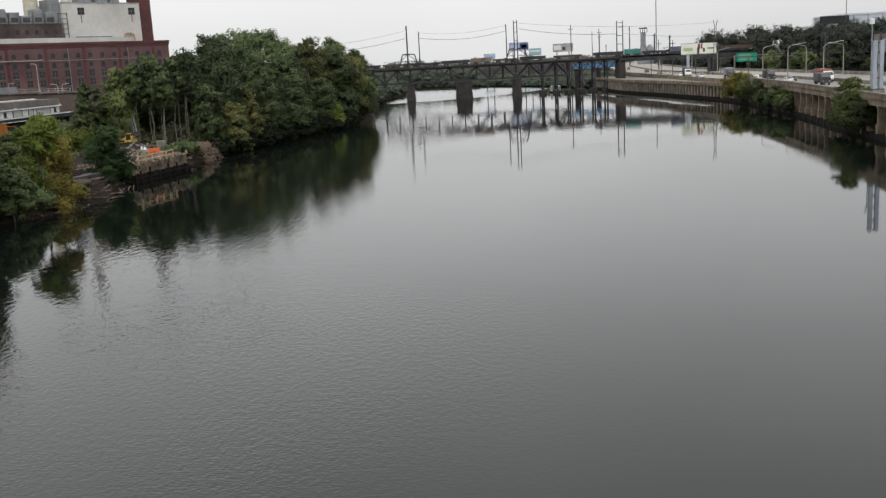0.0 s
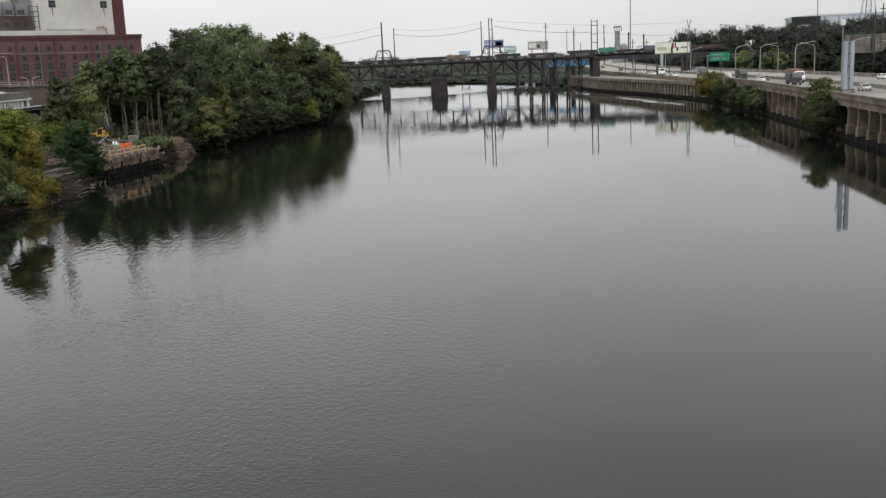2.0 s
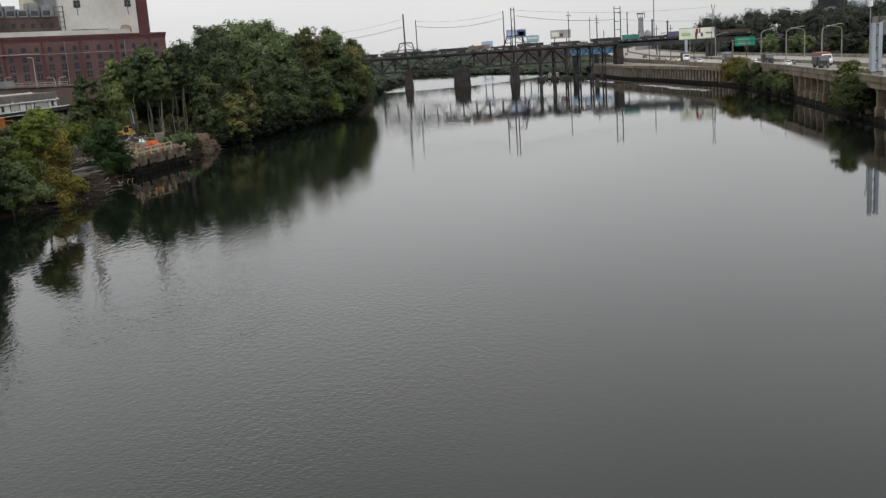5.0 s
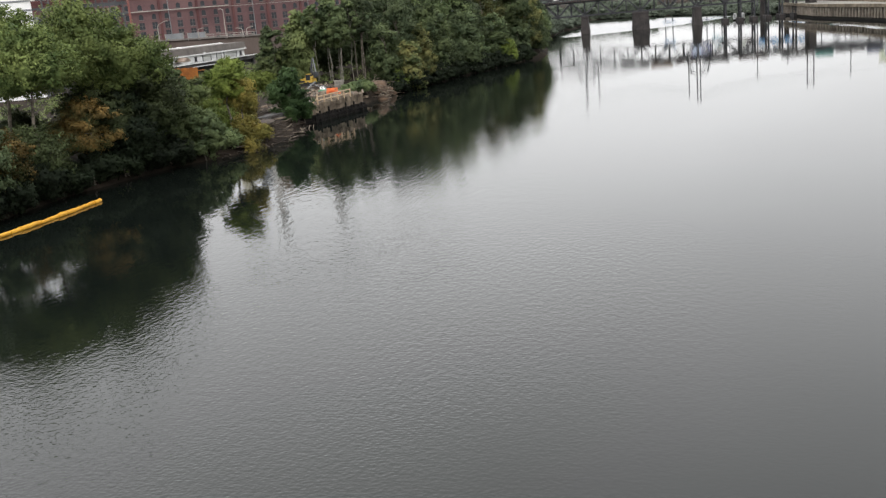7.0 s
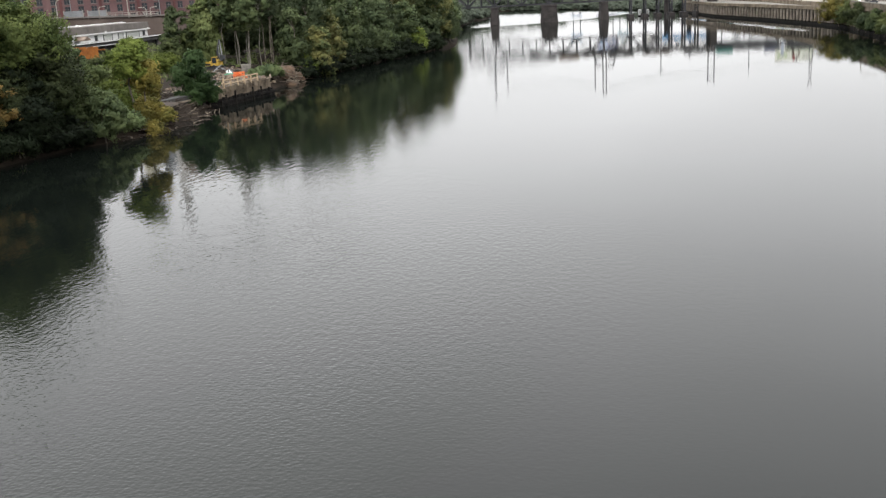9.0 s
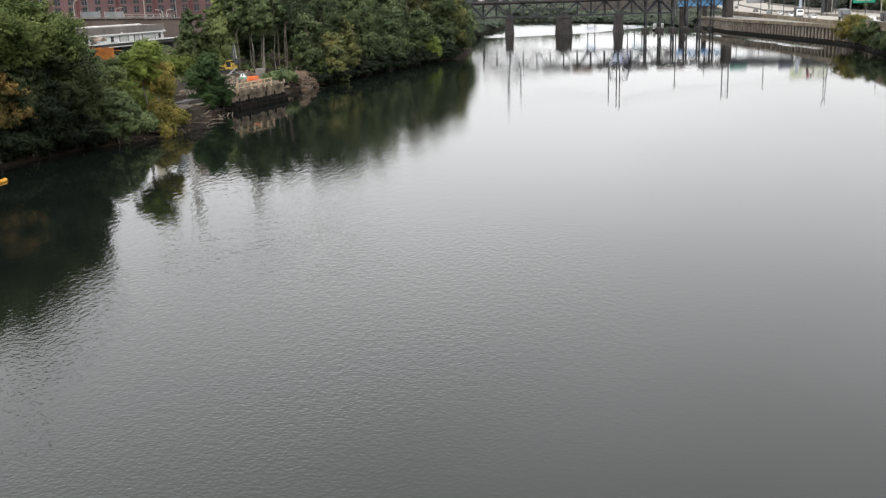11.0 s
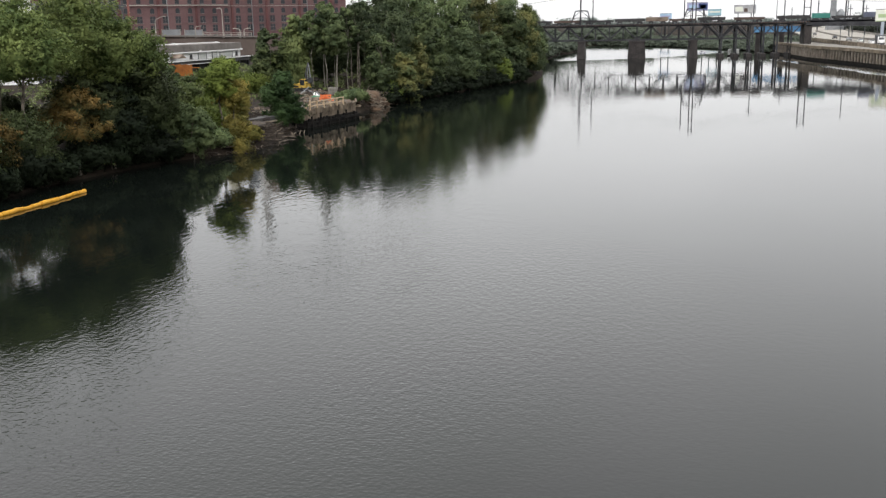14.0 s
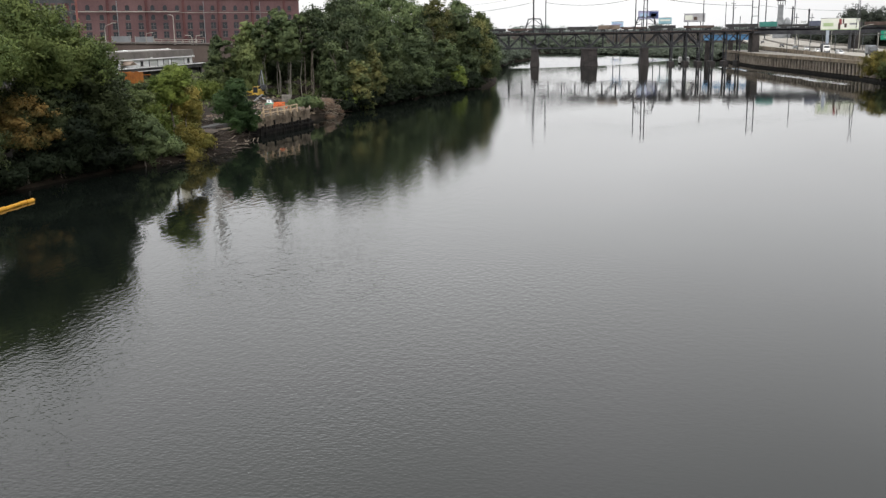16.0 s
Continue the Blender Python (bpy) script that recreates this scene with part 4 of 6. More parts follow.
def lamp_post(x, y, z, h, reach, turn, material=None, label="weathered street lamp with a curved arm", group="highway lamps", r=0.13):
    material = material or M_LAMPPOLE
    t = thing("street_lamp", label, "street lamp", pose(x, y, z, 0, 0, turn), group)
    arc = [(1.3 * (1 - math.cos(a)), 0, h - 1.9 + 1.3 * math.sin(a)) for a in [math.pi / 2 * 0.9 * i / 5 for i in range(6)]] if reach > 2 else [(reach * 0.5 * (1 - math.cos(a)), 0, h - 1.0 + 0.9 * math.sin(a)) for a in [math.pi * i / 8 for i in range(6)]]
    low = arc[0][2]
    part("pole", Shape().tube((0, 0, 0), (0, 0, low), r * 1.5, r, 8), material, t)
    part("base", Shape().box(-r * 2.4, r * 2.4, -r * 2.4, r * 2.4, -0.3, 0.5, 0.05), material, t)
    part("arm", Shape().path(arc + [(reach, 0, h)], r * 0.8, 6), material, t)
    part("lamp_head", Shape().rings([[(reach + dx, dy, h + dz) for dy, dz in ((-0.22, -0.08), (0.22, -0.08), (0.18, 0.12), (-0.18, 0.12))] for dx in (-0.1, 0.9)]), M_PALE, t)
    return t


for x, y, z, h, reach, turn in ((-146.7, 297.8, 14.9, 6.2, 2.8, 0), (-130.0, 313.0, 14.2, 9.4, 0.8, 180), (-125.6, 317.0, 14.0, 2.9, 1.5, 180), (-124.6, 318.0, 14.0, 2.9, 1.5, 0), (-137.0, 306.6, 14.5, 3.4, 1.5, 0)):
    lamp_post(x, y, z, h, reach, turn, M_PALE, "pale street lamp on the street wall", "street lamps", 0.14)
fence = thing("street_railing", "pale metal railing along the street wall", "railing", pose(-130.6, 312.4, 14.2, 0, 1.3, 42.4))
for i in range(8):
    part("post", Shape().box(-6 + 2.4 * i - 0.08, -6 + 2.4 * i + 0.08, -0.08, 0.08, 0, 1.5), M_PALE, fence)
for z in (0.75, 1.4):
    part("rail", Shape().box(-6, 10.8, -0.07, 0.07, z - 0.08, z + 0.08), M_PALE, fence)
for x in (-143.0, -137.5):
    sheet = thing("roadside_panel", "pale translucent screen on the street wall", "screen", pose(x, 240 + (x + 210) * 0.913, 17.4 - 0.04 * (x + 210), 0, 0, 42.4))
    part("panel", Shape().box(-3, 3, -0.05, 0.05, 0.2, 2.2), M_MIDGREY, sheet)
    for dx in (-3.0, 3.0):
        part("upright", Shape().box(dx - 0.1, dx + 0.1, -0.1, 0.1, -0.2, 2.4), M_PALE, sheet)

# the low white riverside building on its dark platform
house = thing("white_boathouse", "long low white building with a grey-brown roof on a dark platform", "building", pose(-112.5, 245.2, 0, 0, 0, 86))
part("wall", Shape().box(-26, 26, -3, 4, 9.1, 11.0), M_WHITEPAINT, house)
part("roof", Shape().extrude([(-26.6, 11.0), (-26.6, 11.2), (-26, 13.0), (26, 13.0), (26.6, 11.2), (26.6, 11.0)], -3.4, 4.6), M_OLDROOF, house, "grey-brown sheeted roof")
part("ridge", Shape().box(-26, 26, 4.0, 4.7, 13.0, 13.25), M_WHITEPAINT, house)
part("eave_board", Shape().box(-26.6, 26.6, -3.55, -3.4, 10.9, 11.2), M_WHITEPAINT, house)
for x, w, m in ((1.2, 1.0, M_WHITEPAINT), (25.6, 0.5, M_WHITEPAINT)):
    part("roof_rib", Shape().beam((x, -3.5, 11.3), (x, 4.5, 13.2), w, 0.3), m, house)
for i in range(20):
    part("roof_seam", Shape().beam((-25 + 2.6 * i, -3.42, 11.26), (-25 + 2.6 * i, 4.4, 13.05), 0.12, 0.1), M_DARKGREY, house)
for x in (-16, -3.4, 23.4):
    w = part("window", Shape().box(x - 0.6, x + 0.6, -3.12, -2.9, 9.4, 10.5), M_BLACK, house)
    part("lintel", Shape().box(x - 0.8, x + 0.8, -3.14, -3.0, 10.5, 10.62), M_FRAME, w)
    part("sill", Shape().box(x - 0.8, x + 0.8, -3.2, -3.0, 9.26, 9.4), M_FRAME, w)
for x0, x1 in ((0.5, 5), (8.5, 11), (13, 20.5)):
    s = part("shutter", Shape().box(x0, x1, -3.08, -2.9, 9.25, 10.6), M_ROOFPALE, house, "pale green-grey roller shutter")
    for px in (x0 - 0.15, x1):
        part("jamb", Shape().box(px, px + 0.15, -3.16, -2.9, 9.1, 10.7), M_DARKGREY, s)
part("platform", Shape().box(-28, 30, -5.5, 5, 8.0, 9.1), M_FREIGHT, house, "dark timber platform")
part("platform_edge", Shape().box(-28.1, 30.1, -5.8, -5.5, 8.95, 9.2), M_WHITEPAINT, house)
part("balustrade", Shape().box(-28, 4, -5.7, -5.6, 8.1, 8.25), M_WHITEPAINT, house)
# one dark block fills the space between platform and ground
part("lower_wall", Shape().box(-27.5, 29.5, -4.2, 4.5, 3.0, 8.0), M_FREIGHT, house, "dark solid block under the platform")
for i in range(10):
    part("support", Shape().box(-27 + 6 * i, -26.4 + 6 * i, -5, -4.4, 3, 8.0), M_FREIGHT, house)
awning = solid("awning", Shape().extrude([(-1.6, 0), (-1.6, 0.25), (0, 1.0), (1.6, 0.25), (1.6, 0)], -1.4, 1.2), M_RUSTROOF, "small brown peaked canopy on the platform", "canopy")
awning.matrix_basis = pose(-108.9, 232.0, 9.8, 0, 0, 86)
of = thing("wooden_fence", "bright orange-stained board fence", "fence", pose(-103.2, 222, 5.2, 0, 0, -4))
for i in range(11):
    part("board", Shape().box(-4 + 0.6 * i, -3.46 + 0.6 * i, -0.05, 0.05, 0, 3.4 + 0.06 * (i % 3)), M_ORANGEWOOD, of)
part("rail", Shape().box(-4, 4.4, 0.05, 0.15, 0.8, 1.0).box(-4, 4.4, 0.05, 0.15, 2.6, 2.8), M_ORANGEWOOD, of)

# the steel-framed building behind the near trees
frame_house = thing("steel_framed_building", "open dark steel-framed building with a faded red corner column", "building", pose(-104.5, 200, 6, 0, 0, 30))
part("core", Shape().box(-70, -19, 1.6, 25, 0, 17), M_MIDGREY, frame_house)
part("corner_column", Shape().box(-0.2, 0.2, -0.3, 0.3, 0, 26), M_FADEDRED, frame_house, "faded red corner column")
for i in range(24):
    part("mullion", Shape().box(-2.6 - 2.9 * i - 0.12, -2.6 - 2.9 * i + 0.12, 0.7, 1.2, 0, 17 if i % 3 else 22.5), M_DARKGREY, frame_house)
for i in range(8):
    part("floor_beam", Shape().box(-70, -0.6, 0.4, 1.2, 1.5 + 2.8 * i, 1.9 + 2.8 * i), M_DARKGREY, frame_house)
for i in range(11):
    part("brace", Shape().beam((-1.0 - 6.2 * i, 0.8, 17.3), (-7.2 - 6.2 * i, 0.8, 22), 0.2), M_DARKGREY, frame_house)
part("white_bay", Shape().box(-29, -19.5, -1.5, 0.3, 0, 24).box(-56, -34, -1.5, 0.3, 0, 18), M_WHITEPAINT, frame_house)

for i in range(11):
    part("slat", Shape().box(-29.1, -19.4, -1.62, -1.5, 3.0 + 1.9 * i, 3.35 + 1.9 * i), M_MIDGREY, frame_house)
for i in range(13):
    part("lattice_bar", Shape().box(-1.2 - 1.35 * i - 0.16, -1.2 - 1.35 * i + 0.16, 0.2, 0.5, 12.0, 25.0), M_DARKGREY, frame_house)
for z in (13.0, 16.2, 18.2, 20.4, 22.6, 24.6):
    part("lattice_rail", Shape().box(-18.6, -0.3, 0.15, 0.45, z - 0.2, z + 0.2), M_DARKGREY, frame_house)
for i in range(8):
    part("lattice_brace", Shape().beam((-1.0 - 2.2 * i, 0.9, 14.6 + 0.2), (-3.2 - 2.2 * i, 0.9, 17.3), 0.14), M_DARKGREY, frame_house)

# ---- the wharf corner with the excavator ----
dock = thing("old_dock", "crumbling concrete dock corner with dark wet timber below", "dock", kind="structure")
part("slab", Shape().rings([[(-54.0, 156.5, z), (-52.4 + e, 159.4, z), (-48.3 + e, 177.6, z), (-50.5, 180.5, z), (-64, 186, z), (-64, 157, z)] for z, e in ((1.3, 0), (2.8, 0), (3.0, -0.3))]), M_RUBBLE, dock)
part("face", Shape().rings([[(-54.2, 156.2, z), (-52.1, 159.4, z), (-48.0, 177.7, z), (-50.4, 180.9, z), (-60, 184, z), (-60, 158, z)] for z in (-1.5, 1.296)]), M_TARSHADE, dock, "dark wet timber facing")
rk = random.Random(17)
for i in range(34):
    f = i / 33
    h = 1.25 + rk.uniform(-0.5, 0.35)
    part("sheet_plank", Shape().box(-0.24, 0.24, -0.1, 0.1, -1.5, h, 0.02), M_TARSHADE, dock).matrix_basis = pose(-51.95 + 4.1 * f, 159.3 + 18.4 * f, 0, 0, 0, 77.5 + rk.uniform(-4, 4))
for i in range(6):
    f = (i + 0.4) / 6
    part("fender_pile", Shape().tube((-51.7 + 4.1 * f, 159.2 + 18.4 * f, -1.5), (-51.8 + 4.1 * f, 159.2 + 18.4 * f, 1.9 + 0.5 * math.sin(i * 2.3)), 0.2, 0.17, 7), M_TARSHADE, dock)
part("waler", Shape().beam((-51.95, 159.0, 0.75), (-47.6, 177.8, 0.7), 0.25, 0.35), M_TARSHADE, dock)
for i in range(16):
    f = (i + rk.random()) / 16
    w = rk.uniform(0.3, 0.9)
    part("broken_edge", Shape().box(-w, w, -0.25, rk.uniform(0.2, 0.7), -rk.uniform(0.3, 0.9), rk.uniform(0.02, 0.3), 0.08), M_RUBBLE, dock).matrix_basis = pose(-52.4 + 4.0 * f, 159.6 + 18.0 * f, 2.95, rk.uniform(-7, 7), rk.uniform(-6, 6), 77.5 + rk.uniform(-8, 8))
guard = thing("timber_guard_rail", "pale weathered timber rail at the dock edge", "railing", pose(-51.9, 161.0, 3.0, 0, 0, 77.5))
for i in range(6):
    part("post", Shape().box(i * 2.4 - 0.1, i * 2.4 + 0.1, -0.12, 0.12, -0.1, 1.3 if i else 1.7), M_TAN, guard)
for a, b in (((-2.0, 0.3, 0.0), (0, 0, 1.0)), ((0, 0, 1.25), (12.2, 0, 1.3)), ((0, 0, 0.6), (12.2, 0, 0.6))):
    part("rail", Shape().beam(a, b, 0.17), M_TAN, guard)


def excavator(x, y, z, turn):
    t = thing("excavator", "yellow tracked excavator with a raised grey arm", "excavator", pose(x, y, z, 0, 0, turn) @ Matrix.Scale(0.88, 4))
    for s in (-1.2, 1.2):
        part("track", Shape().extrude([(-1.9, 0.25), (-2.1, 0.55), (-1.8, 0.95), (1.8, 0.95), (2.1, 0.55), (1.9, 0.25), (1.6, 0.0), (-1.6, 0.0)], s - 0.3, s + 0.3), M_FREIGHT, t)
    part("turntable", Shape().lathe([(0.8, 0.9), (0.8, 1.2)], 0, 0, 12), M_DARKGREY, t)
    body = part("body", Shape().extrude([(-2.2, 1.2), (-2.3, 2.0), (-1.4, 2.2), (1.3, 2.1), (1.5, 1.2)], -1.35, 1.35), M_YELLOW, t)
    part("engine_grille", Shape().box(-2.1, -0.3, -1.38, -1.34, 1.3, 1.7), M_FREIGHT, body)
    part("counterweight", Shape().extrude([(-2.3, 1.1), (-2.7, 1.3), (-2.7, 1.9), (-2.25, 2.0)], -1.3, 1.3), M_DARKGREY, body)
    cab = part("cab", Shape().extrude([(0.0, 2.2), (0.0, 3.1), (0.3, 3.2), (1.2, 3.2), (1.6, 2.3), (1.5, 1.3), (0.0, 1.3)], -1.36, -0.3), M_YELLOW, t)
    part("glass", Shape().box(0.12, 1.3, -1.39, -1.36, 1.75, 3.05), M_GLASS, cab)
    part("windscreen", Shape().beam((1.28, -0.83, 3.1), (1.6, -0.83, 2.1), 0.9, 0.05), M_GLASS, cab)
    part("boom", Shape().beam((1.0, 0.2, 1.8), (0.9, 0.2, 4.6), 0.28, 0.34).beam((0.9, 0.2, 4.5), (1.7, 0.2, 7.0), 0.22, 0.28), M_DARKGREY, t, "weathered grey boom")
    part("stick", Shape().beam((1.7, 0.2, 7.0), (2.1, 0.2, 3.6), 0.16, 0.2), M_MIDGREY, t)
    part("ram", Shape().tube((1.4, 0.2, 2.2), (1.4, 0.2, 5.8), 0.08, 0.08, 8), M_POLE, t)
    part("bucket", Shape().extrude([(1.7, 3.6), (2.4, 3.5), (2.5, 2.6), (2.0, 2.1), (1.6, 2.7)], -0.3, 0.7), M_DARKGREY, t)


excavator(-64.6, 196, ground_z(-64.6, 196) - 0.3, -12)
rs = random.Random(5)


def lump(w, d, h, seed):
    """A rough heap or block with an uneven outline."""
    r2 = random.Random(seed)
    s, rings = Shape(), []
    for z, k in ((0, 1.0), (h * 0.5, 0.93), (h * 0.82, 0.7), (h, 0.34)):
        rings.append([(w * k * (0.8 + 0.4 * r2.random()) * math.cos(a), d * k * (0.8 + 0.4 * r2.random()) * math.sin(a), z) for a in [2 * math.pi * i / 11 for i in range(11)]])
    return s.rings(rings)


for name, x, y, w, d, h, m, label, cat in (
        ("rubble_heap", -60.5, 190, 2.2, 1.6, 1.2, M_MUD, "grey-brown heap of scrap and soil on the dock", "scrap"),
        ("white_sack", -59.6, 189, 0.7, 0.6, 1.1, M_WHITEPAINT, "bulging white sack on the dock", "sack"),
        ("white_sack", -58.3, 188.6, 0.5, 0.4, 0.7, M_ROOFPALE, "slumped pale sack on the dock", "sack"),
        ("rubble_heap", -56.5, 183, 3.0, 2.2, 0.9, M_RUBBLE, "low heap of broken concrete on the dock", "rubble"),
        ("rubble_heap", -51.5, 172, 1.2, 3.4, 0.7, M_RUBBLE, "low heap of broken concrete on the dock", "rubble"),
        ("rubble_heap", -55.6, 166, 1.6, 2.4, 0.8, M_BROWNWALL, "dark heap of soil on the dock", "rubble"),
        ("earth_mound", -51.0, 200.5, 2.4, 3.2, 2.5, M_CLAY, "brown earth mound with roots by the water", "mound"),
        ("earth_mound", -49.2, 197.0, 1.5, 2.2, 1.5, M_CLAY, "brown earth mound with roots by the water", "mound"),
        ("earth_mound", -49.6, 203.5, 1.7, 2.4, 1.7, M_CLAY, "brown earth mound with roots by the water", "mound"),
        ("earth_mound", -56.0, 139, 3.2, 6.0, 0.4, M_MUD, "bare brown mud and debris on the bank", "mound"),
        ("rubble_heap", -67.0, 184, 2.5, 2.0, 1.2, M_BROWNWALL, "dark heap of scrap and soil", "rubble")):
    o = solid(name, lump(w, d, h, int(abs(x * 7 + y))), m, label, cat)
    on_slab = -64 < x < -48 and 157 < y < 181
    o.matrix_basis = pose(x, y, (3.0 if on_slab else ground_z(x, y)) - 0.15)
# a tarpaulin thrown over stacked goods: uneven folds
tarp = Shape()
rk = random.Random(23)
tarp.rings([[(1.7 * k * (0.8 + 0.35 * rk.random()) * math.cos(q), 1.2 * k * (0.8 + 0.35 * rk.random()) * math.sin(q), z + 0.12 * rk.random()) for q in [2 * math.pi * i / 18 for i in range(18)]] for k, z in ((1.15, 0), (0.95, 0.35), (0.9, 0.6), (0.55, 0.75), (0.2, 0.7))])
o = solid("tarpaulin_heap", tarp, M_TARP, "crumpled green tarpaulin over goods on the dock", "tarpaulin")
o.matrix_basis = pose(-57.4, 184.5, ground_z(-57.4, 184.5) - 0.1)
for i in range(7):
    bar = thing("plastic_barrier", "bright orange plastic barrier thrown on a pile", "barrier", pose(-54.0 + rk.uniform(-0.7, 0.7), 177 + rk.uniform(-1.0, 1.0), 3.0 + 0.13 * i, rk.uniform(-14, 14), rk.uniform(-14, 14), rk.uniform(0, 180)), "orange barriers")
    part("rail", Shape().box(-0.9, 0.9, -0.05, 0.05, 0.5, 0.75, 0.02).box(-0.9, 0.9, -0.05, 0.05, 0.15, 0.35, 0.02), M_ORANGE, bar)
    for dx in (-0.75, 0.75):
        part("foot", Shape().box(dx - 0.07, dx + 0.07, -0.25, 0.25, 0, 0.1).box(dx - 0.05, dx + 0.05, -0.06, 0.06, 0.1, 0.5), M_ORANGE, bar)
for i in range(14):
    x, y = -60.5 + rk.uniform(-2.2, 2.2), 189 + rk.uniform(-2.0, 2.0)
    l = rk.uniform(0.7, 2.4)
    o = solid("scrap_beam", Shape().beam((-l / 2, 0, 0.1), (l / 2, 0, 0.1), 0.18, 0.14), (M_STEEL, M_MIDGREY, M_RUSTROOF)[i % 3], "bent scrap metal on the heap", "scrap", group="scrap")
    o.matrix_basis = pose(x, y, ground_z(x, y) + 0.5 + rk.uniform(0, 0.5), 0, rk.uniform(-40, 40), rk.uniform(0, 180))
roots = Shape()
for i in range(130):
    x, y = -50.2 + rk.uniform(-2.6, 2.2), 200 + rk.uniform(-6, 6)
    l, q = rk.uniform(0.8, 3.0), rk.uniform(0, 6.28)
    z = ground_z(x, y) + rk.uniform(0.9, 2.8)
    roots.tube((x, y, z), (x + l * math.cos(q), y + l * math.sin(q), z - rk.uniform(-0.4, 1.2)), 0.09, 0.04, 4)
tagged(new("mound_roots", roots.mesh("mound_roots", M_DRIFT)), "tangle of dead branches on the earth mound", "branches", kind="stuff")
for name, material, label, n, hi in (("broken_rubble", M_RUBBLE, "broken concrete and brick strewn over the dock", 260, 0.5), ("scrap_litter", M_RUSTROOF, "rusty scrap and rubbish strewn over the dock", 150, 0.7), ("pale_litter", M_OLDCON, "pale plastic and plaster rubbish on the dock", 70, 0.45)):
    litter = Shape()
    for i in range(n):
        y = rk.uniform(159.5, 199)
        x = lerp(LEFT, y) - rk.uniform(1.2, 13.0) if y > 180 else rk.uniform(-62, -52.6 + 4.1 * (y - 159.4) / 18.2)
        z = (3.0 if y < 180.5 else ground_z(x, y)) - 0.05
        a, w, d, h, q = rk.uniform(0, 6.28), rk.uniform(0.12, 0.55), rk.uniform(0.08, 0.35), rk.uniform(0.08, hi), rk.uniform(0.3, 1.0)
        co, si = math.cos(a), math.sin(a)
        litter.rings([[(x + k * (u * co - v * si), y + k * (u * si + v * co), zz) for u, v in ((-w, -d), (w, -d * q), (w * q, d), (-w, d * 0.8))] for k, zz in ((1, z), (0.85, z + h * q), (0.5, z + h))])
    tagged(new(name, litter.mesh(name, material)), label, "rubble", kind="stuff")
block = Shape().box(-0.95, 0.95, -0.5, 0.5, 0, 0.8, 0.1)
for x, y, turn, lift in ((-57.6, 194.5, 10, 0), (-57.7, 194.7, 14, 0.8), (-55.0, 189.0, 20, 0), (-53.0, 160.2, 60, 0)):
    o = solid("concrete_block", block, M_OLDCON, "worn grey concrete block on the dock", "concrete block", group="dock blocks")
    o.matrix_basis = pose(x, y, (3.0 if y < 180 else ground_z(x, y)) + lift, 0, 0, turn)
for i in range(6):
    a, l = rs.uniform(40, 110), rs.uniform(2.5, 6)
    o = solid("timber_plank", Shape().box(-l / 2, l / 2, -0.12, 0.12, 0, 0.12), M_DRIFT, "weathered plank lying on the dock", "plank", group="dock planks")
    o.matrix_basis = pose(-52.6 + rs.uniform(-1.2, 1.6), 170 + rs.uniform(-5, 6), 3.02 + 0.05 * i, 0, 0, a)
for x, y, turn in ((-74.5, 170.5, 30), (-71.5, 167.5, 65)):
    bt = thing("dinghy", "small white dinghy lying on the bank", "boat", pose(x, y, ground_z(x, y) + 0.1, 0, 8, turn), "dinghies")
    part("hull", Shape().rings([[(sx * 2.0 * k, sy * 0.75 * k, z) for sx, sy in ((-1, -0.7), (-0.3, -1), (0.5, -0.8), (1.1, 0), (0.5, 0.8), (-0.3, 1), (-1, 0.7))] for k, z in ((0.7, 0), (0.95, 0.4), (1.0, 0.65))]), M_WHITEPAINT, bt)
    part("thwart", Shape().box(-0.2, 0.2, -0.7, 0.7, 0.652, 0.72), M_TAN, bt)
# driftwood on the mud
for i in range(34):
    l = rs.uniform(1.0, 3.6)
    yy = rs.uniform(123, 151)
    xx = lerp(LEFT, yy) - rs.uniform(-0.8, 4.5)
    bend = rs.uniform(-0.4, 0.4)
    s = Shape().path([(-l / 2, 0, 0.05), (-l * 0.15, bend * 0.4, 0.16), (l * 0.2, bend, 0.12), (l / 2, bend * 0.5, rs.uniform(0.05, 0.5))], rs.uniform(0.05, 0.1), 6)
    if i % 3 == 0:
        s.tube((0.1 * l, bend * 0.6, 0.14), (l * 0.35, bend + rs.uniform(-0.8, 0.8), 0.6), 0.05, 0.02, 5)
    o = solid("driftwood_log", s, M_DRIFT if i % 3 else M_MUD, "weathered driftwood log stranded on the mud", "driftwood", group="driftwood")
    o.matrix_basis = pose(xx, yy, max(0.05, ground_z(xx, yy) + 0.15), 0, rs.uniform(-12, 12), rs.uniform(-70, 110))
for i, (xx, yy, q) in enumerate(((-50.6, 150.5, 55), (-49.9, 150.9, 75), (-50.9, 148.5, 130))):
    o = solid("driftwood_log", Shape().tube((0, 0, -0.4), (0.25, 0.2, 0.75), 0.08, 0.05, 6), M_DRIFT, "weathered broken stake standing out of the water", "driftwood", group="driftwood")
    o.matrix_basis = pose(xx, yy, 0, 0, 25, q)
debris = Shape()
for i in range(900):
    yy = rs.uniform(122, 156)
    xx = lerp(LEFT, yy) - rs.uniform(-0.2, 10)
    z, l, a, e = max(0.05, ground_z(xx, yy) + 0.1), rs.uniform(0.5, 2.2), rs.uniform(0, 6.3), rs.uniform(-0.1, 0.35)
    debris.beam((xx, yy, z), (xx + l * math.cos(a), yy + l * math.sin(a), z + l * e), rs.uniform(0.05, 0.16), rs.uniform(0.04, 0.1))
tagged(new("mud_debris", debris.mesh("mud_debris", M_MUD)), "tangle of broken sticks and debris on the mud", "debris", kind="stuff")
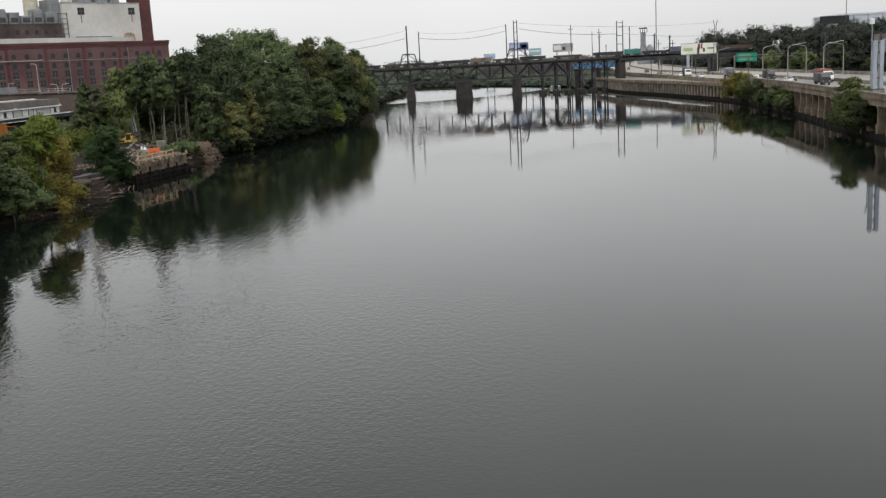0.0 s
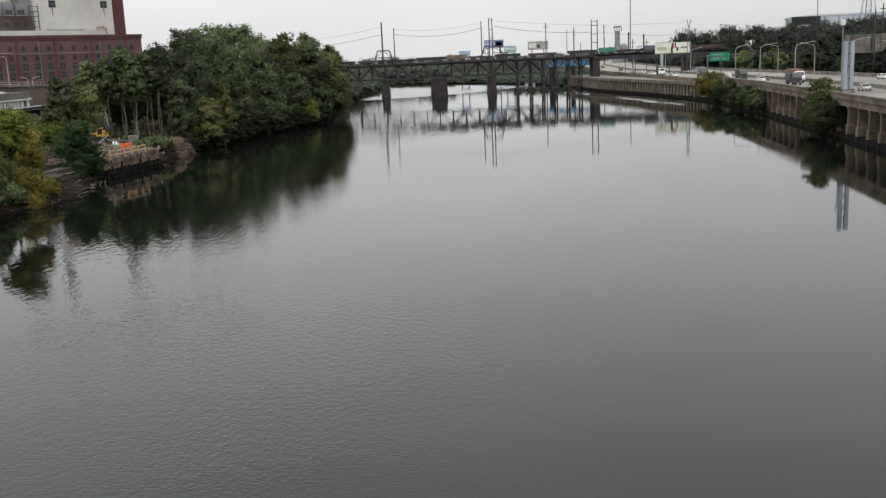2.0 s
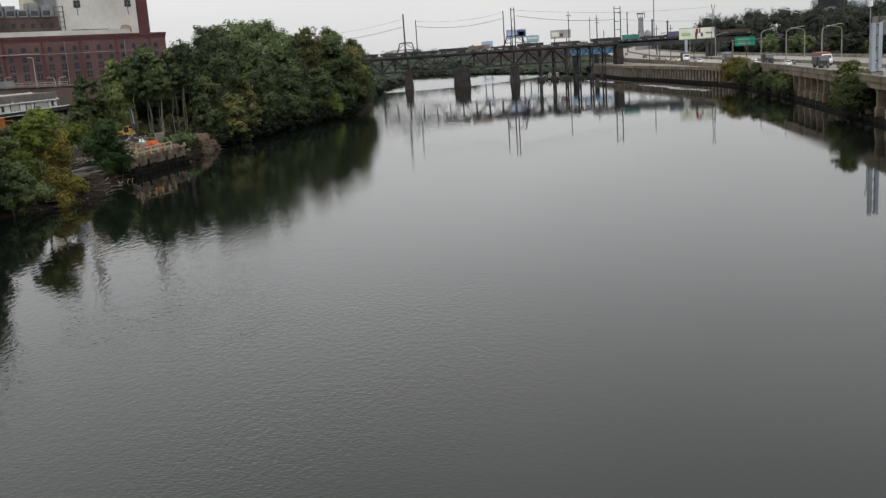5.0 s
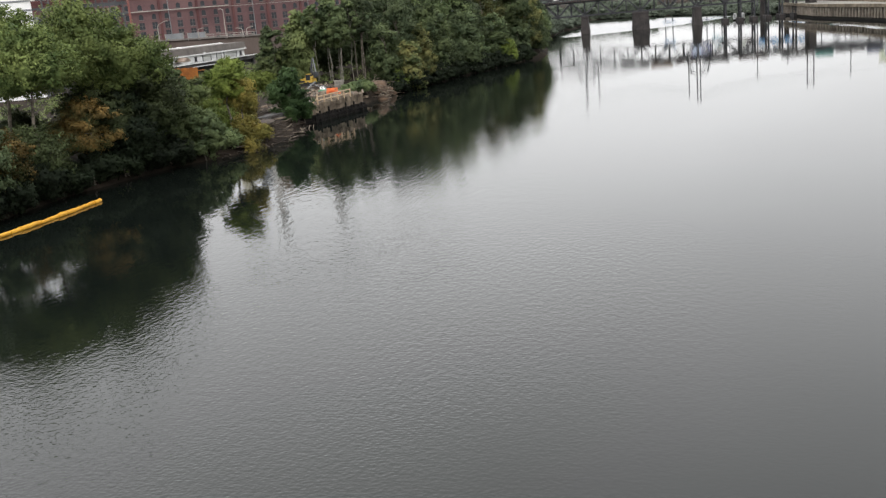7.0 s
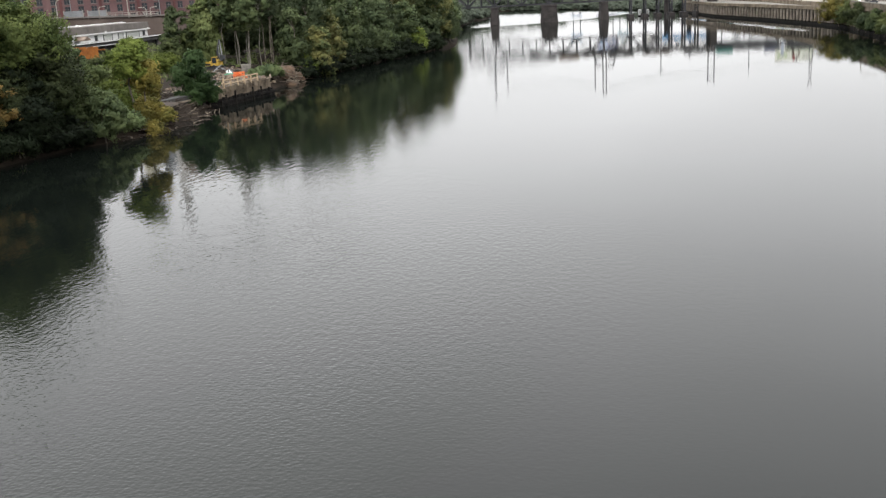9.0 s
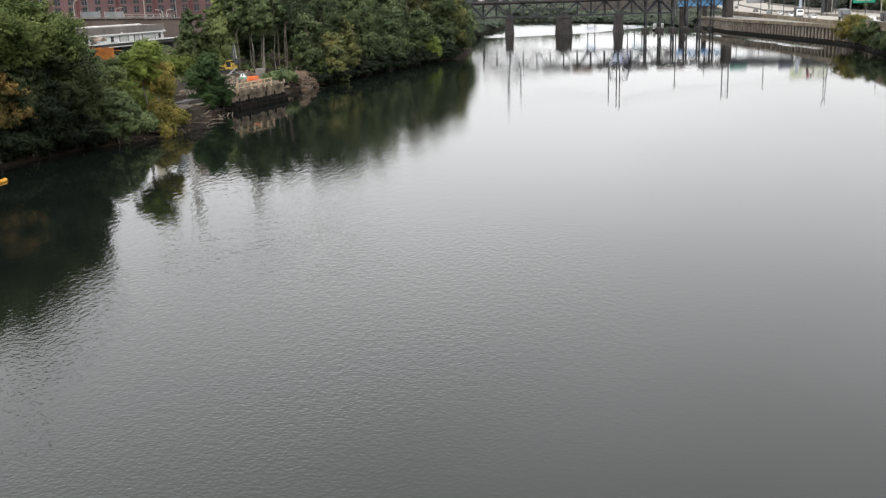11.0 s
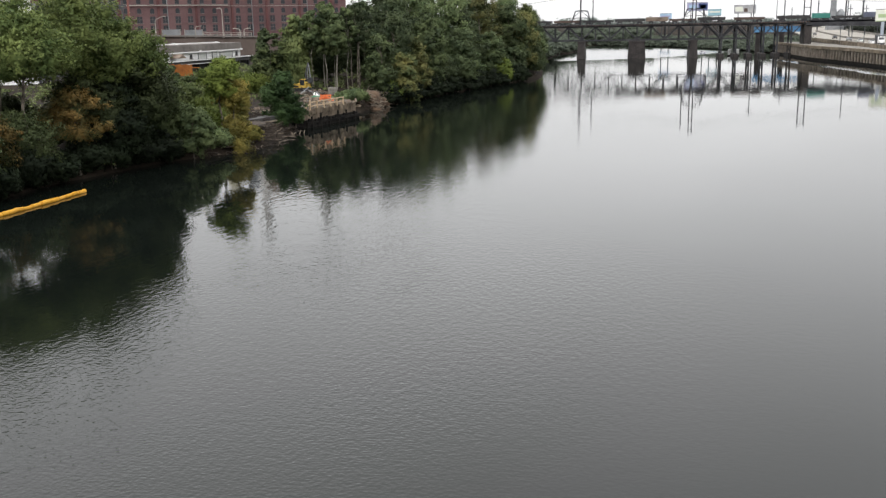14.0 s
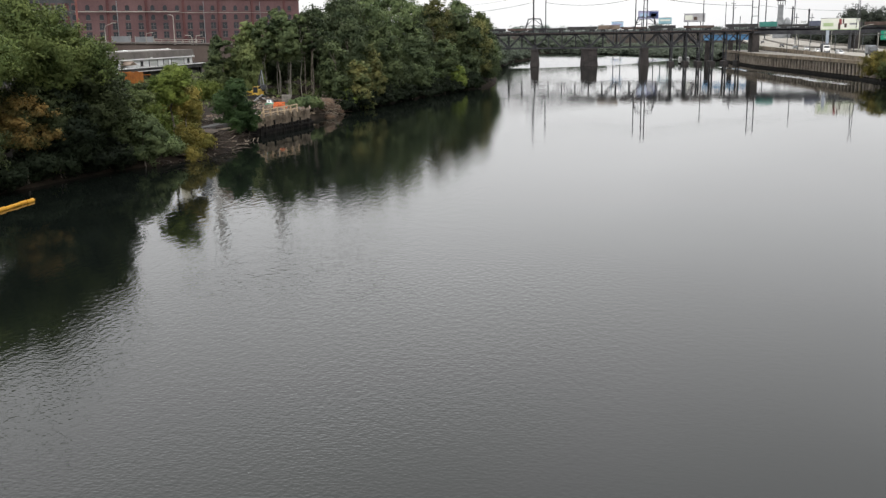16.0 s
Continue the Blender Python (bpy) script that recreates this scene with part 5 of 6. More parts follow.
hull = thing("timber_hulk", "rotten dark timber hulk lying on the bank", "boat wreck", pose(-56.5, 147, 1.8, 0, 0, 70))
part("side", Shape().extrude([(-5, 1.4), (-4, 0.2), (4, 0.0), (5.5, 1.7), (4, 1.2), (-4, 1.1)], -1.2, 1.2), M_FREIGHT, hull)
part("plank", Shape().box(-4.5, 3.5, -1.6, -1.35, 0.35, 0.6), M_DRIFT, hull)

# the floating boom
boom = thing("floating_boom", "bright yellow floating containment boom on the water", "boom")
PTS = [(-61.5, 60), (-59.2, 70), (-57.6, 78.4), (-56.9, 84), (-56.5, 89.5), (-56.4, 94.6)]
k = 0
for a, b in zip(PTS[:-1], PTS[1:]):
    for j in range(4):
        p, q = Vector((*a, 0.12)).lerp(Vector((*b, 0.12)), j / 4), Vector((*a, 0.12)).lerp(Vector((*b, 0.12)), (j + 0.96) / 4)
        m = p.lerp(q, 0.5)
        sag = Vector((0.07 * math.sin(k * 2.7), 0, 0.05 * math.sin(k * 1.9)))
        k += 1
        part("float", Shape().path([p, p.lerp(q, 0.1) + sag * 0.4, m + sag, p.lerp(q, 0.9) + sag * 0.4, q], 0.22 + 0.03 * math.sin(k * 1.3), 10), M_BOOM, boom)


# ---- vehicles ----
def car(x, y, turn, paint, label, van=False, z=ROAD_Z + 0.01):
    t = thing("car", label, "car", pose(x, y, z, 0, 0, turn), "highway traffic")
    h = 1.85 if van else 1.45
    prof = [(-2.2, 0.35), (-2.25, 0.85), (-2.0, 1.0), (-1.7, h - 0.1), (-1.3, h), (0.4, h), (1.0, h - 0.35), (1.25, 0.98), (2.1, 0.85), (2.25, 0.6), (2.2, 0.35)]
    part("body", Shape().extrude(prof, -0.88, 0.88), paint, t)
    part("windscreen", Shape().beam((1.27, 0, 1.0), (0.62, 0, h - 0.06), 1.5, 0.06), M_GLASS, t)
    for s in (-0.89, 0.89):
        part("side_window", Shape().extrude([(-1.5, 1.02), (-1.35, h - 0.14), (0.35, h - 0.14), (0.95, 1.02)], s - 0.01, s + 0.01), M_GLASS, t)
    for s in (-0.6, 0.6):
        part("headlight", Shape().box(2.17, 2.27, s - 0.2, s + 0.2, 0.62, 0.8), M_PALE, t)
    for wx in (-1.4, 1.4):
        for s in (-0.8, 0.8):
            w = part("wheel", Shape().tube((wx, s - 0.12, 0.33), (wx, s + 0.12, 0.33), 0.33, 0.33, 12), M_TYRE, t)
            part("rim", Shape().tube((wx, s - 0.14, 0.33), (wx, s + 0.14, 0.33), 0.19, 0.19, 8), M_POLE, w)
    return t


def lorry(x, y, turn, cab, box, label, z=ROAD_Z + 0.01, length=8.0, height=3.6):
    t = thing("lorry", label, "lorry", pose(x, y, z, 0, 0, turn), "highway traffic")
    part("chassis", Shape().box(-length, 2.4, -1.0, 1.0, 0.55, 0.95), M_FREIGHT, t)
    part("cab", Shape().extrude([(0.3, 0.7), (0.3, 2.9), (0.7, 3.1), (1.7, 3.0), (2.1, 1.9), (2.6, 1.7), (2.7, 0.6)], -1.15, 1.15), cab, t)
    part("windscreen", Shape().beam((2.12, 0, 1.95), (1.75, 0, 2.85), 2.0, 0.06), M_GLASS, t)
    part("bumper", Shape().box(2.6, 2.85, -1.15, 1.15, 0.5, 0.85, 0.05), M_DARKGREY, t)
    part("cargo_box", Shape().box(-length, 0.1, -1.25, 1.25, 1.0, height, 0.08), box, t)
    for s in (-0.85, 0.85):
        part("headlight", Shape().box(2.66, 2.74, s - 0.18, s + 0.18, 0.95, 1.2), M_PALE, t)
    for wx in (-length + 1.2, -length + 2.4, 1.5):
        for s in (-0.95, 0.95):
            part("wheel", Shape().tube((wx, s - 0.16, 0.5), (wx, s + 0.16, 0.5), 0.5, 0.5, 12), M_TYRE, t)
    return t


car(94.9, 205.5, -100, M_SILVER, "silver hatchback driving on the highway")
lorry(97.2, 250, -97, M_CARBLACK, M_DARKGREY, "dark tipper lorry on the highway", length=5.5, height=3.0)
lorry(103.5, 264, -97, M_WHITEPAINT, M_FADEDRED, "white lorry with a faded red box", length=9)
car(99.4, 281.5, -95, M_WHITEPAINT, "white saloon car on the highway")
car(103.0, 289, -95, M_CARBLACK, "black saloon car on the highway")
lorry(101.0, 303, -95, M_CARBLACK, M_BLACK, "black box van on the highway", length=4.0, height=3.2)
car(100.0, 314, -95, M_WHITEPAINT, "white van on the highway", True)
lorry(103, 352, -94, M_DARKGREY, M_MIDGREY, "grey box lorry on the highway", length=5)
for x, y, m, lab in ((98, 372, M_WHITEPAINT, "white car far along the highway"), (101.5, 388, M_SILVER, "silver car far along the highway"), (99.5, 412, M_WHITEPAINT, "white car far along the highway"), (102, 441, M_WHITEPAINT, "white car far along the highway"), (105, 476, M_SILVER, "silver car far along the highway"), (108, 520, M_CARBLACK, "dark car far along the highway"), (121, 640, M_CARBLACK, "dark car far along the highway"), (127, 430, M_SILVER, "silver car on the far lanes"), (126, 262, M_WHITEPAINT, "white car on the far lanes")):
    car(x, y, -94, m, lab)
lorry(98.5, 395, -94, M_WHITEPAINT, M_DARKGREY, "white-fronted grey lorry far along the highway", length=5)

for x, y, h, turn, r in ((105.6, 272, 10.9, 0, 4.6), (107.3, 305, 10.9, 0, 4.6), (107.7, 330, 10.9, 0, 4.6), (131.5, 322, 10.6, 180, 4.2), (132.3, 357, 10.6, 180, 4.2), (112, 400, 10.6, 0, 4.0), (113, 445, 10.6, 0, 4.0), (114, 455, 10.6, 180, 3), (115, 520, 10.6, 0, 4.0), (100.0, 225, 11.2, 0, 4.0), (129.5, 262, 10.2, 180, 3.6)):
    lamp_post(x, y, ROAD_Z, h, r, turn)
gantry = thing("sign_gantry", "grey-blue twin steel posts of a sign gantry", "gantry", pose(75.3, 171.2, 8.054))
part("plinth", Shape().box(-0.3, 1.75, -0.6, 0.6, 0.0, 0.34, 0.04).box(0.5, 1.75, -0.6, 0.6, -1.66, 0.0), M_OLDCON, gantry, "weathered concrete plinth on the edge beam")
for x in (0.1, 1.25):
    part("post", Shape().box(x - 0.34, x + 0.34, -0.32, 0.32, 0.34, 8.86, 0.05), M_GREYBLUE, gantry)
    part("base_plate", Shape().box(x - 0.48, x + 0.48, -0.5, 0.5, 0.344, 0.55, 0.03), M_DARKGREY, gantry)
for z in (2.4, 4.6, 6.8, 8.5):
    part("brace", Shape().box(0.48, 0.87, -0.16, 0.16, z - 0.13, z + 0.13), M_DARKGREY, gantry)
cam_pole = thing("camera_pole", "tall thin steel pole with a white box on top", "pole", pose(95.25, 218, ROAD_Z))
part("pole", Shape().tube((0, 0, -0.5), (0, 0, 14.2), 0.16, 0.12, 8), M_POLE, cam_pole)
part("box", Shape().box(-0.4, 0.4, -0.4, 0.4, 14.1, 15.3, 0.1), M_WHITEPAINT, cam_pole, "white equipment box")
post = thing("sign_post", "pale steel post beside the wharf road", "post", pose(99.5, 398, 4.2))
part("post", Shape().box(-0.5, 0.5, -0.5, 0.5, 0, 10.8, 0.05), M_GREYBLUE, post)
sign = thing("highway_sign", "large green highway sign over the lanes", "road sign", pose(132.9, 429, 10.76))
part("panel", Shape().box(-4.4, 4.4, -0.1, 0.1, 0, 3.64), M_GREENSIGN, sign)
for z in (0.8, 1.7, 2.6):
    part("lettering_bar", Shape().box(-3.1, 2.9 - z * 0.4, -0.13, -0.1, z, z + 0.36), M_PALE, sign)
for z in (1.2, 2.5):
    part("chord", Shape().box(-5.2, 26, 0.4, 0.55, z, z + 0.15), M_LAMPPOLE, sign)
for x in (-5.2, 25.7):
    part("upright", Shape().box(x - 0.25, x + 0.25, 0.25, 0.75, -4.6, 2.8), M_LAMPPOLE, sign)
ramp_rail = thing("ramp_parapet", "pale rail of a rising slip road behind the trees", "parapet", kind="structure")
part("beam", Shape().beam((96, 452, 13.4), (119, 382, 13.2), 0.2, 0.25).beam((119, 382, 13.2), (152, 350, 13.2), 0.2, 0.25), M_DARKGREY, ramp_rail)
for i in range(9):
    px, py = 96 + 23 * i / 8, 452 - 70 * i / 8
    part("post", Shape().box(px - 0.12, px + 0.12, py - 0.12, py + 0.12, 5.8, 13.3), M_DARKGREY, ramp_rail)
big_wall = thing("concrete_ramp_wall", "grey concrete ramp wall with dark posts", "wall", kind="structure")
part("wall", wall_line((137, 312), (205, 285), 3, 13.6, 18.4), M_OLDCON, big_wall)
part("ledge", wall_line((136.8, 311.6), (205, 284.6), 0.6, 13.0, 13.6), M_OLDCON, big_wall)
part("coping", wall_line((136.9, 311.8), (205, 284.8), 0.6, 18.404, 18.8), M_OLDCON, big_wall)
# dark brown sheet that fills the space below the ledge
part("underside", wall_line((138, 313), (205, 286.4), 3, 7, 13.0), M_DARKWALL, big_wall)
for i in range(24):
    px, py = 138.5 + 2.8 * i, 311.0 - 1.115 * i
    part("rib", Shape().box(px - 0.2, px + 0.2, py - 0.45, py - 0.05, 13.6, 18.4), M_OLDCON if i % 2 else M_BROWNWALL, big_wall)
for i in range(12):
    px, py = 138.5 + 5.6 * i, 311.0 - 2.23 * i
    part("post", Shape().box(px - 0.2, px + 0.2, py - 0.8, py - 0.46, 7, 19.4), M_DARKGREY, big_wall)

far_hall = thing("far_hall", "long industrial hall on the hill, pale blue-white with painted haze", "building", pose(286, 705, 14, 0, 0, -3))
part("hall", Shape().box(0, 150, 0, 60, 0, 21.5), M_HALL, far_hall)
part("roof_edge", Shape().box(-1, 151, -0.5, 60, 21.5, 22.6), M_FARWHITE, far_hall)
for i in range(14):
    part("panel_joint", Shape().box(8 + 10 * i, 8.7 + 10 * i, -0.15, 0, 1, 21.0), M_MIDGREY, far_hall)
pyl = thing("lattice_pylon", "tall grey steel lattice power pylon on the hill", "pylon", pose(277.5, 600, 16) @ Matrix.Diagonal((0.85, 0.85, 0.78, 1)))
body = Shape()
H = 56.0
for sx, sy in ((-1, -1), (1, -1), (1, 1), (-1, 1)):
    body.beam((6 * sx, 6 * sy, 0), (1.5 * sx, 1.5 * sy, 46), 0.45).beam((1.5 * sx, 1.5 * sy, 46), (1.3 * sx, 1.3 * sy, H - 2), 0.4)
levels = [0, 13, 24, 33, 40, 46, 51, 54]
for a, b in zip(levels[:-1], levels[1:]):
    wa, wb = (6 - 4.5 * min(a, 46) / 46), (6 - 4.5 * min(b, 46) / 46)
    for sy in (-1, 1):
        body.beam((-wa, wa * sy, a), (wb, wb * sy, b), 0.17).beam((wa, wa * sy, a), (-wb, wb * sy, b), 0.17).beam((-wb, wb * sy, b), (wb, wb * sy, b), 0.2)
part("tower", body, M_MIDGREY, pyl)
part("crossarm", Shape().beam((-9, 0, 46.2), (9, 0, 46.2), 0.5).beam((-9, 0, 46.2), (0, 0, 48), 0.3).beam((9, 0, 46.2), (0, 0, 48), 0.3), M_MIDGREY, pyl)
part("horn", Shape().beam((-1.3, 0, 54), (-2.2, 0, 57), 0.3).beam((1.3, 0, 54), (2.2, 0, 57), 0.3), M_MIDGREY, pyl)
for x, y, top in ((246, 600, 46), (141, 300, 26), (162, 420, 22), (148, 380, 21), (172, 360, 30)):
    t = thing("utility_pole", "dark wooden utility pole among the trees", "pole", pose(x, y, 6), "far utility poles")
    part("pole", Shape().tube((0, 0, -1), (0, 0, top - 6), 0.3, 0.2, 6), M_DARKGREY, t)
    part("crossarm", Shape().box(-1.3, 1.3, -0.1, 0.1, top - 8, top - 7.7), M_DARKGREY, t)


# ---- trees ----
def leaf_mesh(name, blobs, count, size, material, seed, fill=0.25, core_size=0.58, reach=1.45):
    """Many small leaf sprays gathered in clumps: blobs are centre, radii."""
    r = np.random.RandomState(seed)
    count = int(count * 1.8)
    c0 = np.array([b[0] for b in blobs], float)
    r0 = np.array([b[1] for b in blobs], float)
    # each clump carries smaller clumps, and those carry the leaves
    twigs = 38
    k = np.repeat(np.arange(len(blobs)), twigs)
    e = r.normal(size=(len(k), 3))
    e /= np.linalg.norm(e, axis=1)[:, None]
    e[:, 2] = np.where(e[:, 2] < -0.5, -e[:, 2], e[:, 2])
    c = c0[k] + e * r0[k] * r.uniform(0.3, 1.32, len(k))[:, None]
    rad = r0[k] * r.uniform(0.14, 0.40, len(k))[:, None]
    wgt = (rad[:, 0] * rad[:, 1] + rad[:, 0] * rad[:, 2])
    pick = r.choice(len(k), count, p=wgt / wgt.sum())
    d = r.normal(size=(count, 3))
    d /= np.linalg.norm(d, axis=1)[:, None]
    depth = np.where(r.rand(count) < fill, r.uniform(0.2, 0.9, count), r.normal(0.9, 0.42, count))
    depth = np.minimum(depth, reach)
    pos = c[pick] + d * rad[pick] * depth[:, None]
    d0 = d
    d = 0.5 * d + 0.6 * e[pick]
    nrm = d * 0.9 + r.normal(size=(count, 3)) * 0.65 + np.array([0, 0, 0.35])
    nrm /= np.linalg.norm(nrm, axis=1)[:, None]
    # normals bent to shade softly as one clump, in large woods towards the camera
    mid = c0.mean(0)
    out = (pos - mid) / (np.abs(c0 - mid).max(0) + r0.mean(0))
    out = out / (np.linalg.norm(out, axis=1)[:, None] + 1e-6) if len(blobs) < 60 else np.array([0, -0.5, 1.4])
    soft = d0 * 0.40 + e[pick] * 0.45 + out * 0.55 + nrm * 0.18 + np.array([0, 0, 0.1])
    soft /= np.linalg.norm(soft, axis=1)[:, None]
    t = np.cross(nrm, r.normal(size=(count, 3)))
    t /= np.linalg.norm(t, axis=1)[:, None] + 1e-9
    b = np.cross(nrm, t) * np.sign((nrm * soft).sum(1))[:, None]
    s = (size * 0.8 * r.uniform(0.55, 1.4, count))[:, None]
    # closed inner shells in leaf colour, added so no sky shows through a clump
    ring = [(math.cos(q) * math.sin(p), math.sin(q) * math.sin(p), math.cos(p)) for p in (0.25, 0.9, 1.57, 2.24, 2.9) for q in [1.0472 * i for i in range(6)]]
    unit = np.array(ring)
    core = (c0[:, None, :] + unit[None] * r0[:, None, :] * r.uniform(0.56, 0.70, (len(blobs), 30, 1)) * core_size).reshape(-1, 3)
    quad = np.array([(6 * k_ + i, 6 * k_ + 6 + i, 6 * k_ + 6 + (i + 1) % 6, 6 * k_ + (i + 1) % 6) for k_ in range(4) for i in range(6)])
    quads = (quad[None] + 30 * np.arange(len(blobs))[:, None, None]).reshape(-1, 4) + count * 3
    v = np.stack([pos - t * s * 0.85 - b * s * 0.2, pos + t * s * 0.85 - b * s * 0.2, pos + b * s * 0.95 - nrm * s * 0.2], 1).reshape(-1, 3)
    n_v = np.repeat(soft, 3, axis=0)
    ids, starts = np.arange(count * 3), np.arange(0, count * 3, 3)
    if core_size:
        v = np.concatenate([v, core])
        n_v = np.concatenate([n_v, np.tile(unit, (len(blobs), 1))])
        starts = np.concatenate([starts, count * 3 + np.arange(0, quads.size, 4)])
        ids = np.concatenate([ids, quads.ravel()])
    me = bpy.data.meshes.new(name)
    me.vertices.add(len(v))
    me.vertices.foreach_set("co", v.ravel())
    me.loops.add(len(ids))
    me.loops.foreach_set("vertex_index", ids)
    me.polygons.add(len(starts))
    me.polygons.foreach_set("loop_start", starts)
    me.update(calc_edges=True)
    me.normals_split_custom_set_from_vertices(n_v.tolist())
    me.materials.append(material)
    return me


def crown_blobs(h, rad, bare, seed, n=26, taper=0.5):
    """Clumps that fill a crown from the bare height up to h, wide below the middle and uneven above."""
    r = random.Random(seed)
    out = []
    for i in range(n):
        f = (i + r.random()) / n
        z = bare + (h - bare) * (0.08 + 0.86 * f)
        wide = rad * (math.sin(math.pi * min(1, 0.18 + 0.74 * f)) ** 0.7) * (1 - taper * max(0, f - 0.5))
        a, k = r.uniform(0, 2 * math.pi), math.sqrt(r.random()) * 0.78
        b = rad * r.uniform(0.15, 0.42) * (1.1 - 0.45 * f)
        out.append(((wide * k * math.cos(a), wide * k * math.sin(a), z), (b, b, b * r.uniform(0.65, 0.95))))
    return out


def trunk_shape(h, bare, blobs, r0, seed, stems=1):
    r = random.Random(seed)
    s = Shape()
    for k in range(stems):
        bx, by = (0, 0) if stems == 1 else (r.uniform(-2.2, 2.2), r.uniform(-1.5, 1.5))
        pts = [Vector((bx, by, -0.6))]
        for i in range(1, 5):
            pts.append(Vector((bx * (1 + 0.25 * i) + r.uniform(-0.25, 0.25) * i, by + r.uniform(-0.2, 0.2) * i, h * 0.85 * i / 4)))
        for i in range(4):
            s.tube(pts[i], pts[i + 1], r0 * (1 - 0.2 * i), r0 * (0.8 - 0.2 * i), 7)
        for c, q in r.sample(blobs, min(6, len(blobs))):
            z = min(c[2] * 0.8, h * 0.6)
            f = max(0, min(3.99, (z + 0.6) / (h * 0.85) * 4))
            base = pts[int(f)].lerp(pts[int(f) + 1], f - int(f))
            s.tube(base, Vector(c), r0 * 0.4, r0 * 0.12, 5)
    return s


VARIANTS = {}


def tree(x, y, h, rad, leaves, label, bare=2.5, count=9000, size=0.34, seed=1, base=None, stems=1, name="tree", category="tree", n=26, taper=0.5, group="bank trees", r0=None, bark=None, core=0.58):
    z = ground_z(x, y) if base is None else base
    key = (leaves.name, seed, bare / h > 0.3, count, stems, taper)
    if key not in VARIANTS:
        b = crown_blobs(h, rad, bare, seed, n, taper)
        VARIANTS[key] = (trunk_shape(h, bare, b, r0 or max(0.12, h * 0.017), seed + 9, stems).mesh("trunk", bark or M_BARK), leaf_mesh("crown", b, count, size, leaves, seed + 3, core_size=core), h, rad)
    tm, cm, h0, r0_ = VARIANTS[key]
    t = thing(name, label, category, pose(x, y, z, 0, 0, (x * 37 + y * 71) % 360) @ Matrix.Diagonal((rad / r0_, rad / r0_, h / h0, 1)), group)
    part("trunk", tm, None, t)
    part("crown", cm, None, t)
    return t


DEEP, MID, OLIVE = "dense dark green broadleaf tree on the river bank", "leafy mid-green broadleaf tree on the river bank", "olive-green tree beginning to turn on the river bank"
